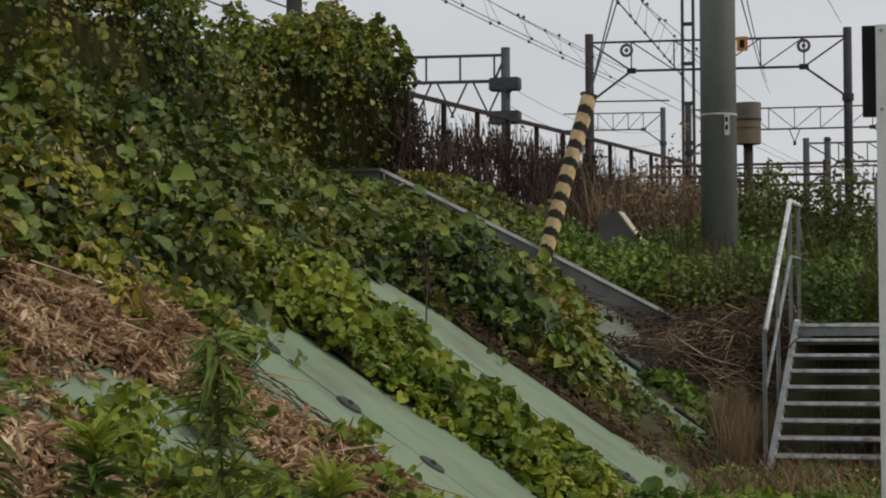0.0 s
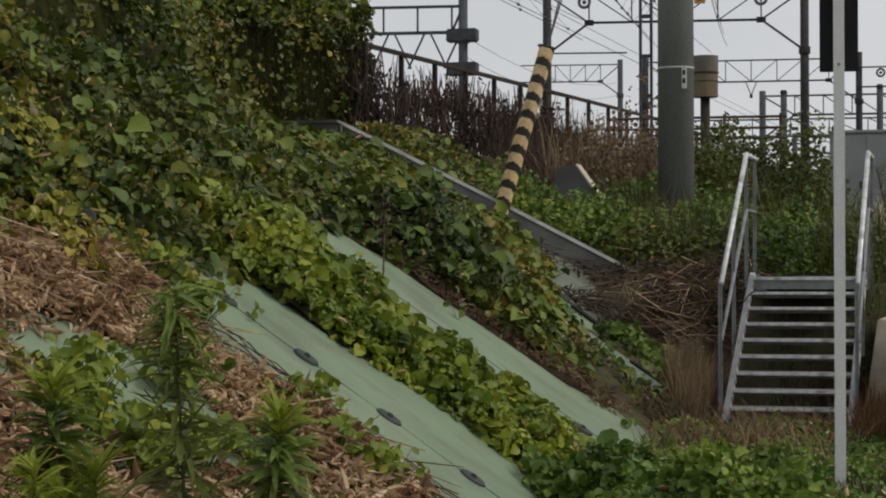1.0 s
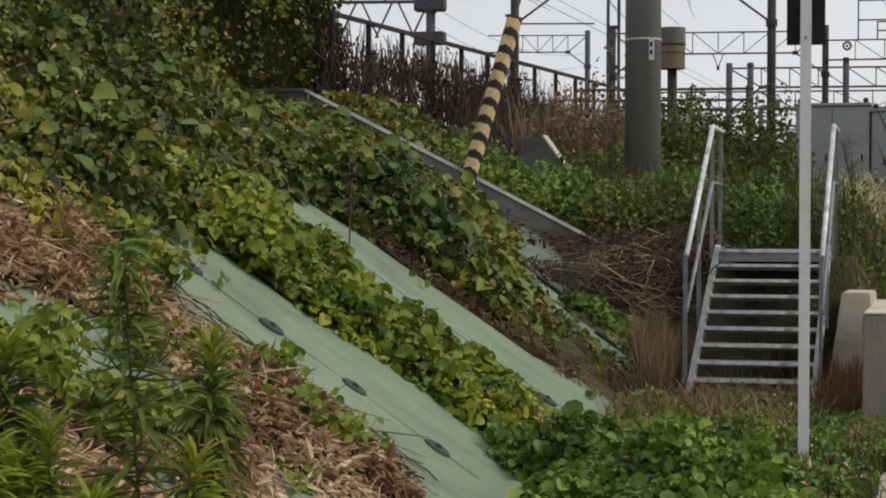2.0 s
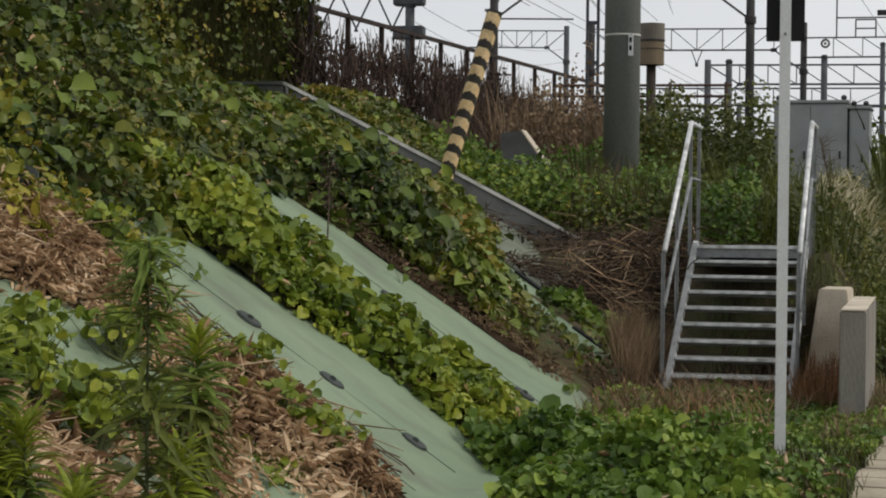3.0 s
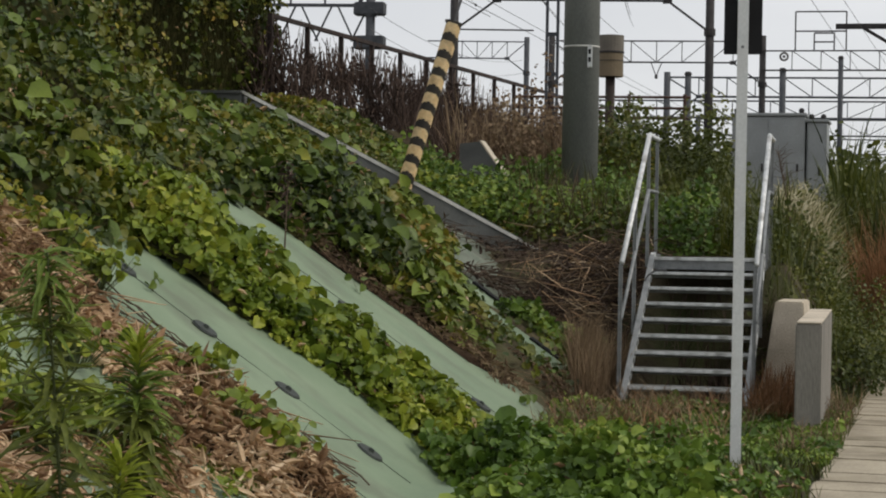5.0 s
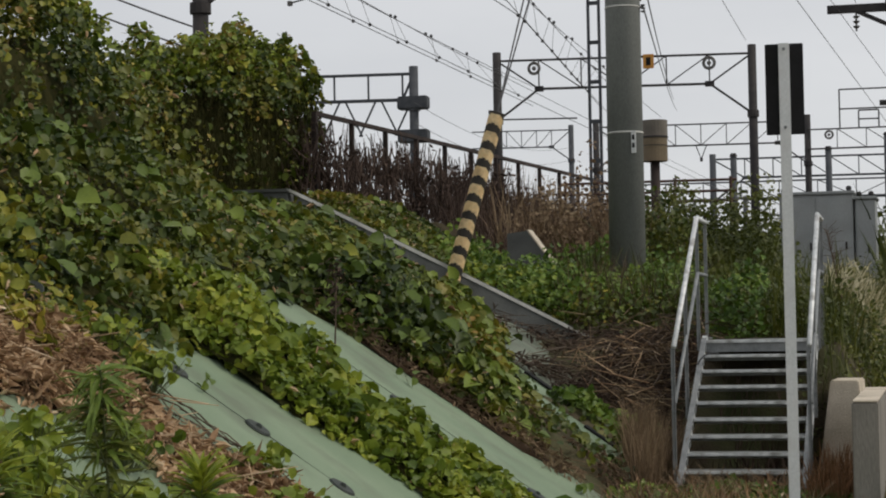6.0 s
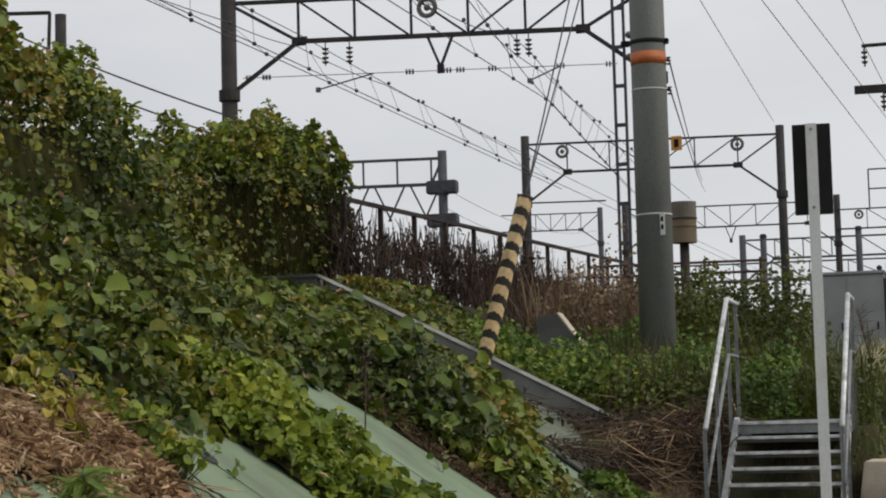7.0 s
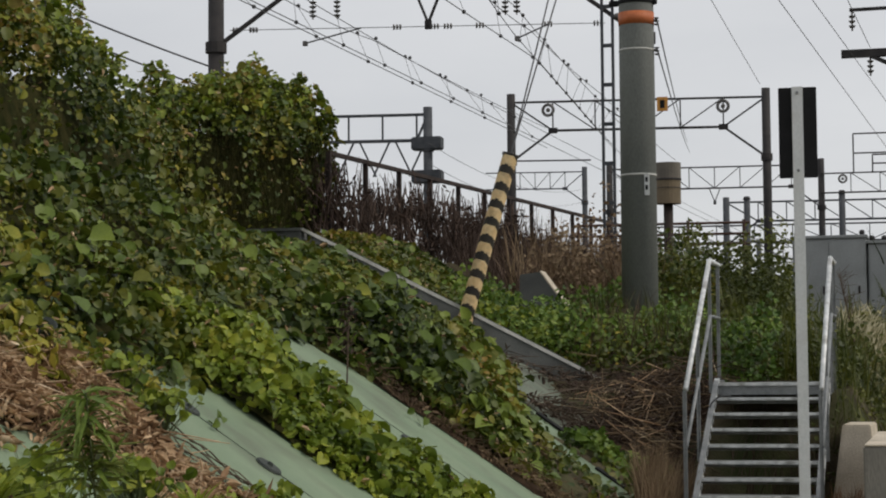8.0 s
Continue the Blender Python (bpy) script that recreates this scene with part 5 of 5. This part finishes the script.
def far_gantries():
    for y, xl, xr, zb, zt in ((110, -15.0, 4.5, 9.8, 10.9), (125, -22.0, 6.0, 9.6, 10.7), (146, -17.5, 7.5, 9.6, 10.8), (172, -34, 8, 9.5, 10.8), (215, -55, 10, 9.5, 10.9), (270, -80, 12, 9.5, 11.0)):
        gantry("far grey line gantry above the yard", y, xl, xr, 3.0, zb, zt, 0.2, 1.8, 10, 0.1, mat=M_STEEL_BLUE, drop=False, mem=0.10)
    right = gantry("dark line gantry with raised wire frames", 99.6, -8.7, 4.5, 3.0, 10.35, 11.35, 0.18, 1.5, 7, 0.05, left=False, rings=(1.1,))
    for x0, x1, z1 in ((1.65, 4.2, 2.0), (2.6, 3.6, 0.9)):
        zt = 8.35
        for a, b in (((x0, zt), (x0, zt + z1)), ((x1, zt), (x1, zt + z1)), ((x0, zt + z1), (x1, zt + z1)), ((x0, zt + z1 / 2), (x1, zt + z1 / 2))):
            part("wire_frame", bar(B(), (a[0], 0.05 * a[0], a[1]), (b[0], 0.05 * b[0], b[1]), 0.07, 0.07), M_STEEL, right)
    far = thing("line_gantry", "dark beam end of a line gantry beyond the cabinets", "gantry", (-4.55, 90.0, 3.0), "overhead line gantries")
    part("bottom_chord", bar(B(), (0, 0, 8.5), (9, 0.4, 8.5), 0.2, 0.24), M_STEEL, far)
    part("knee_brace", bar(B(), (1.2, 0, 8.45), (3.6, 0.1, 7.0), 0.14, 0.14), M_STEEL, far)
    part("strut", bar(B(), (2.5, 0, 8.5), (2.5, 0.1, 11.5), 0.12, 0.12), M_STEEL, far)
    part("post", tube(B(), (9, 0.4, -2), (9, 0.4, 10), 0.2, n=12), M_STEEL, far)
    near = thing("line_gantry", "near dark cantilever beam of a line gantry", "gantry", (-4.15, 54.9, 3.0), "overhead line gantries")
    part("post", tube(B(), (4.6, 0.2, -2), (4.6, 0.2, 9.0), 0.17, n=12), M_STEEL, near)
    part("bottom_chord", bar(B(), (0, 0, 7.3), (4.6, 0.2, 7.3), 0.2, 0.22), M_STEEL, near)
    part("top_chord", bar(B(), (0.25, 0, 8.55), (4.6, 0.2, 8.6), 0.09, 0.09), M_STEEL, near)
    part("strut", bar(B(), (1.65, 0, 7.3), (1.65, 0, 8.57), 0.09, 0.09), M_STEEL, near)
    part("knee_brace", bar(B(), (0.75, 0, 7.25), (3.3, 0.1, 6.0), 0.11, 0.11), M_STEEL, near)
    for x, z in ((0.32, 8.5), (0.8, 7.2)):
        bm = tube(B(), (x, 0, z), (x, 0, z - 0.55), 0.03, n=6)
        for k in range(3):
            tube(bm, (x, 0, z - 0.12 - 0.14 * k), (x, 0, z - 0.18 - 0.14 * k), 0.10, 0.06, 8)
        part("insulator", bm, M_INSUL, near)

    hid = thing("line_gantry", "dark line gantry post rising behind the thicket", "gantry", (-23.84, 45.0, 3.0), "overhead line gantries")
    part("post", tube(B(), (0, 0, -1), (0, 0, 9.25), 0.16, 0.15, 14), M_STEEL, hid, smooth=True)
    part("top_chord", bar(B(), (-6.0, 0.3, 9.75), (-0.48, 0.3, 9.4), 0.09, 0.09), M_STEEL, hid)
    part("bottom_chord", bar(B(), (-6.0, 0.3, 8.5), (0, 0.05, 8.1), 0.09, 0.09), M_STEEL, hid)
    part("strut", bar(B(), (-0.48, 0.3, 9.4), (-0.42, 0.1, 8.1), 0.08, 0.08), M_STEEL, hid)


far_gantries()
for x, y, z in ((-3.57, 75, 8.6), (-4.61, 60, 6.8), (-7.53, 60, 6.7)):
    ob = thing("line_post", "plain dark steel post beyond the cabinets", "post", (x, y, 2.5), "far line posts")
    part("shaft", tube(B(), (0, 0, -0.5), (0, 0, z - 2.5), 0.11, 0.10, 10), M_STEEL_BLUE, ob, smooth=True)
    part("cap", tube(B(), (0, 0, z - 2.5), (0, 0, z - 2.4), 0.13, 0.08, 10), M_STEEL, ob)


# ---- overhead wires ----
def wire(label, pts, r=0.011, sag=0.0):
    cu = bpy.data.curves.new("overhead_wire", "CURVE")
    cu.dimensions, cu.bevel_depth, cu.bevel_resolution = "3D", r, 1
    for a, b in zip(pts, pts[1:]):
        s = cu.splines.new("POLY")
        n = 13
        s.points.add(n - 1)
        for i in range(n):
            t = i / (n - 1)
            p = Vector(a).lerp(Vector(b), t)
            s.points[i].co = (p.x, p.y, p.z - sag * 4 * t * (1 - t), 1)
    cu.materials.append(M_WIRE)
    return tagged(new("overhead_wire", cu), label, "wire", "overhead wires")


for g, x, y, z in (*AMBER, (gB, 5.25, 0.85, 7.66)):
    pl = part("marker_plate", box(B(), (x - 0.19, y - 0.12, z - 0.25), (x + 0.19, y - 0.08, z + 0.25), 0.01), M_AMBER, g, "amber marker plate")
    part("mark", box(B(), (x - 0.08, y - 0.13, z - 0.14), (x + 0.08, y - 0.121, z + 0.14)), M_BLACK, pl)


def catenary(contact, messenger, droppers):
    """A contact wire and the messenger over it, each through the given points, with beaded droppers between them."""
    wire("thin dark contact wire over the track", contact, 0.011)
    wire("thin dark messenger wire with clamps", messenger, 0.010, 0.06)
    ob = thing("dropper_set", "thin droppers with dark clamps between messenger and contact wire", "wire", contact[0], "overhead wires")

    def along(pts, y):
        for a, b in zip(pts, pts[1:]):
            if a[1] <= y <= b[1]:
                return Vector(a).lerp(Vector(b), (y - a[1]) / (b[1] - a[1]))
        return Vector(pts[-1])

    for k in range(droppers):
        y = 30 + 35 * k / droppers
        lo, hi = along(contact, y) - ob.location, along(messenger, y) - ob.location
        bm = tube(B(), lo, hi - Vector((0, 0, 0.04)), 0.006, n=4)
        for q in (lo, hi):
            bmesh.ops.create_uvsphere(bm, u_segments=6, v_segments=4, radius=0.05, matrix=Matrix.Translation(q))
        part("dropper", bm, M_WIRE, ob)


catenary([(-14.83, -12, 9.2), (-14.83, 66, 9.2), (-14.6, 150, 9.2)], [(-14.4, -12, 9.9), (-14.89, 39.2, 9.9), (-15.42, 60, 9.9), (-15.4, 150, 9.95)], 11)
catenary([(-15.11, -12, 9.25), (-15.13, 42, 9.25), (-15.3, 66, 9.3)], [(-17.0, 28, 10.05), (-15.98, 37.6, 10.0), (-15.6, 40.9, 10.0), (-15.4, 46.6, 10.0), (-15.3, 66, 10.0)], 9)
catenary([(-10.9, -12, 9.2), (-10.98, 46.5, 9.2), (-12.25, 59.5, 9.2), (-14.0, 78, 9.25)], [(-11.9, 28, 10.0), (-11.4, 38.0, 10.0), (-11.06, 41.0, 10.0), (-11.2, 46.6, 10.0), (-11.76, 58.0, 10.0), (-12.7, 78, 10.0)], 11)
catenary([(-9.0, 28, 9.3), (-9.76, 35, 9.3), (-10.74, 43, 9.3), (-11.65, 52.3, 9.3), (-13.2, 68, 9.3)], [(-9.6, 28, 9.9), (-10.28, 37.3, 9.9), (-10.66, 42.9, 9.9), (-11.98, 59.0, 9.9), (-12.6, 68, 9.9)], 10)


def span_wire(a, b, beads):
    """A cross wire under the beam with bead insulators."""
    ob = thing("span_wire", "thin cross-span wire with dark insulators", "wire", a, "overhead wires")
    d = Vector(b) - Vector(a)
    part("strand", tube(B(), (0, 0, 0), d, 0.009, n=5), M_WIRE, ob)
    for t in beads:
        c = d * t
        bm = B()
        for k in (-1, 0, 1):
            tube(bm, c + d.normalized() * (k * 0.07 - 0.02), c + d.normalized() * (k * 0.07 + 0.02), 0.07, 0.05, 8)
        part("insulator", bm, M_INSUL, ob)


span_wire((-16.4, 39.5, 9.10), (-8.2, 41.2, 9.08), (0.02, 0.065, 0.45, 0.55, 0.585, 0.67, 0.85, 0.98))
for a, b in (((-14.75, 39.9, 8.78), (-13.5, 40.1, 9.09)), ((-10.1, 40.8, 8.78), (-9.4, 40.9, 9.08))):
    ob = thing("pull_off_arm", "dark pull-off arm hooked to the cross-span wire", "wire arm", a, "overhead wires")
    part("rod", tube(B(), (0, 0, 0), Vector(b) - Vector(a), 0.018, n=6), M_WIRE, ob)
    part("clip", box(B(), (-0.05, -0.05, -0.06), (0.05, 0.05, 0.05), 0.01), M_INSUL, ob)
for x in (-14.46, -13.93, -10.28, -10.03):
    ob = thing("hanging_insulator", "dark insulator string under the gantry beam", "insulator", (x, 39.7 + 0.2 * (x + 14), 9.8), "hanging insulators")
    part("rod", tube(B(), (0, 0, 0), (0, 0, -0.55), 0.015, n=5), M_INSUL, ob)
    for k in range(4):
        part("disc", tube(B(), (0, 0, -0.16 - 0.1 * k), (0, 0, -0.2 - 0.1 * k), 0.085, 0.05, 10), M_INSUL, ob)
for a, b, sag in (((-5.7, 18, 11.1), (-7.68, 65.3, 11.1), 0.1), ((-4.8, 20, 9.3), (-3.2, 99, 9.3), 0.0), ((-4.9, 20, 10.0), (-2.1, 99, 10.0), 0.0), ((-3.54, 24, 10.6), (-3.4, 55.8, 10.6), 0.1), ((-4.07, 23.8, 5.88), (-15.45, 99, 13.2), 0.2), ((-4.07, 23.8, 5.50), (-15.3, 99, 12.6), 0.2), ((-21.5, 72, 10.4), (-25, 117, 12.6), 0.8), ((-21.5, 72, 9.6), (-25, 117, 11.8), 0.8)):
    wire("thin dark feeder wire", [a, b], 0.010, sag)
for z in (0, 0.72):
    wire("dark cable beyond the thicket", [(-29.3, 52.5, 13.5 - z), (-23.0, 55.5, 10.8 - z)], 0.03, 0.1)


# ---- goldenrod plants close to the camera ----
def lance_mesh(name, mat, half, rise, droop):
    bm = B()
    prof = ((0, 0.15), (0.2, 0.8), (0.45, 1.0), (0.72, 0.65), (1.0, 0.0))
    L, R, C = [], [], []
    for t, w in prof:
        z = rise * t + droop * t * t
        C.append(bm.verts.new((0, t, z - 0.010)))
        if w:
            L.append(bm.verts.new((-w * half, t, z + 0.018)))
            R.append(bm.verts.new((w * half, t, z + 0.018)))
    for i in range(3):
        bm.faces.new((L[i], C[i], C[i + 1], L[i + 1]))
        bm.faces.new((C[i], R[i], R[i + 1], C[i + 1]))
    bm.faces.new((L[3], C[3], C[4]))
    bm.faces.new((C[3], R[3], C[4]))
    return mesh_of(name, bm, mat, True)


SLIM = [lance_mesh("leaf", M_ROD_DARK, 0.060, -0.20, 0.30), lance_mesh("leaf", M_ROD, 0.055, 0.3, -0.30), lance_mesh("leaf", M_ROD_DARK, 0.060, 0.25, -0.42)]
BROAD = [lance_mesh("leaf", M_ROD, 0.095, 0.45, -0.50), lance_mesh("leaf", M_RODTOP, 0.085, 0.35, -0.25), lance_mesh("leaf", M_ROD_DARK, 0.085, 0.42, -0.72)]
YOUNG = [lance_mesh("leaf", M_RODTOP, 0.09, 0.4, -0.45), lance_mesh("leaf", M_RODTOP, 0.085, 0.35, -0.25), lance_mesh("leaf", M_ROD, 0.09, 0.4, -0.6)]
HANG = lance_mesh("leaf", M_ROD, 0.062, 0.42, -1.05)
PLANTS = []


def goldenrod(x, y, h, n, leaf, top_leaf, seed, bare, kinds, label, sway):
    """A stalk with spirals of lance leaves that shorten towards the tip."""
    r = random.Random(seed)
    ob = thing("goldenrod", label, "plant", (x, y, 0), "goldenrod plants")
    bm = B()
    nodes = [Vector((0.02 * math.sin(3.0 * k / 16 + seed), 0.015 * math.cos(2.3 * k / 16 + seed), h * k / 16 - 0.05 * (k == 0))) for k in range(17)]
    rings = [[bm.verts.new(p + Vector((math.cos(g), math.sin(g), 0)) * 0.0068 * (1.15 - 0.8 * k / 16)) for g in (0, 1.047, 2.094, 3.142, 4.189, 5.236)] for k, p in enumerate(nodes)]
    for a, b in zip(rings, rings[1:]):
        for j in range(6):
            bm.faces.new((a[j], a[(j + 1) % 6], b[(j + 1) % 6], b[j]))
    part("stem", bm, M_STEM, ob, smooth=True)
    for k in range(n):
        t = bare + (1 - bare) * (k / n) ** (0.9 if kinds is SLIM else 0.68)
        i = min(15, int(t * 16))
        p = nodes[i].lerp(nodes[i + 1], t * 16 - i)
        lf = new("leaf", kinds[1 if t > 0.965 else (2 if (r.random() < 0.5 if kinds is SLIM else t < 0.90) else 0)])
        lf.parent = ob
        q = (t - bare) / (1 - bare)
        w = (leaf * (1 - q) + top_leaf * q) * r.uniform(0.75, 1.2)
        up = r.uniform(-22, 14) + (15 if kinds is SLIM else 38) * max(0, t - 0.9) / 0.1
        lf.matrix_basis = Matrix.Translation(p) @ pose(0, 0, 0, 0, 0, k * 137.5 + r.uniform(-25, 25)) @ pose(0, 0, 0, up, r.uniform(-20, 20), 0) @ Matrix.Diagonal((w, w, w, 1))
    if kinds is SLIM:
        # a nodding crown of long soft leaves
        for k in range(95):
            t = r.random() ** 0.6
            lf = new("leaf", HANG)
            lf.parent = ob
            w = r.uniform(0.055, 0.090)
            side = r.gauss(90, 75) if k % 3 else r.uniform(0, 360)
            lf.matrix_basis = Matrix.Translation(nodes[14].lerp(nodes[16], t)) @ pose(0, 0, 0, 0, 0, side) @ pose(0, 0, 0, r.uniform(-12, 30), r.uniform(-25, 25), 0) @ Matrix.Diagonal((w, w, w, 1))
        # short side shoots near the top
        for k in range(10):
            t = 0.74 + 0.24 * k / 10
            i = min(15, int(t * 16))
            p = nodes[i]
            g = k * 2.4 + 0.6
            d = Vector((math.cos(g) * 0.62, math.sin(g) * 0.62, 0.78))
            ln = r.uniform(0.09, 0.15) * (1.5 - t * 0.7)
            sh = part("side_shoot", tube(B(), p, p + d * ln, 0.0028, 0.0016, 5), M_STEM, ob)
            for m in range(8):
                lf = new("leaf", SLIM[m % 3])
                lf.parent = sh
                w = r.uniform(0.045, 0.075)
                lf.matrix_basis = Matrix.Translation(p + d * ln * (0.25 + 0.75 * m / 11)) @ pose(0, 0, 0, 0, 0, m * 137.5 + r.uniform(-20, 20)) @ pose(0, 0, 0, r.uniform(0, 50), 0, 0) @ Matrix.Diagonal((w, w, w, 1))
    PLANTS.append((ob, sway))
    return ob


TALL = "tall goldenrod stalk with slim drooping leaves"
LUSH = "goldenrod shoot with a bright yellow-green leaf tip"
# seconds, lean towards the viewer, lean to +x
SWAY_A = ((0, 13, 0), (0.5, 13, 4.2), (1, 12, 0), (1.5, 3, 3.7), (2, 7, -1.6), (3.5, 9, 3.9), (4, 5, 0.6), (4.2, 6, -1.7), (5.3, 13, -2.2), (5.5, 14, -2.8), (6, 14, -1.3), (6.5, 13, 0.7), (7, 18, -4.5), (7.5, 15, -2.1), (8, 11, -3.7))
SWAY_C = ((0, 19, 2.6), (1, 15, 1.7), (1.5, 13, -0.1), (2, 2, -1.2), (3.5, 4, -0.4), (4.2, 3, -0.6), (5.3, 2, -1.5), (5.5, 3, -1.8), (6, 12, -0.5), (7, 13, -1.6), (8, 13, -2))
SWAY_B = ((0, 9, 0), (0.5, 7, -0.6), (1, 6, -0.1), (1.5, 6, -1.2), (2, 4, -1.4), (3.5, 6, -1.8), (5, 7, -1.6), (6.5, 5, -0.2), (8, 7, -1.0))
goldenrod(-1.685, 3.60, 1.49, 140, 0.155, 0.10, 1, 0.52, SLIM, TALL, SWAY_A)
goldenrod(-1.895, 3.48, 1.27, 330, 0.150, 0.085, 2, 0.55, BROAD, LUSH, SWAY_B)
goldenrod(-1.550, 3.66, 1.265, 330, 0.130, 0.080, 3, 0.55, BROAD, LUSH, SWAY_C)
goldenrod(-2.13, 3.38, 1.42, 330, 0.140, 0.085, 4, 0.55, BROAD, LUSH, SWAY_B)
LOW = "low young goldenrod shoot with yellow-green leaves"
for k, (x, y, h, sway) in enumerate(((-1.84, 3.22, 1.08, SWAY_B), (-1.95, 3.62, 1.06, SWAY_B), (-1.66, 3.35, 0.93, SWAY_C), (-1.78, 3.44, 1.06, SWAY_B), (-1.72, 3.52, 0.93, SWAY_B), (-1.54, 3.50, 1.00, SWAY_C), (-1.86, 3.36, 1.01, SWAY_B))):
    goldenrod(x, y, h + 0.05, 130, 0.105, 0.075, 5 + k, 0.72, YOUNG, LOW, sway)


# ---- what moves: the near plants nod in the wind ----
def motions():
    for ob, sway in PLANTS:
        x, y, z = ob.location
        walk(ob, [(t, pose(x, y, z, toward, side + 0.46 * toward, 0)) for t, toward, side in sway])


motions()
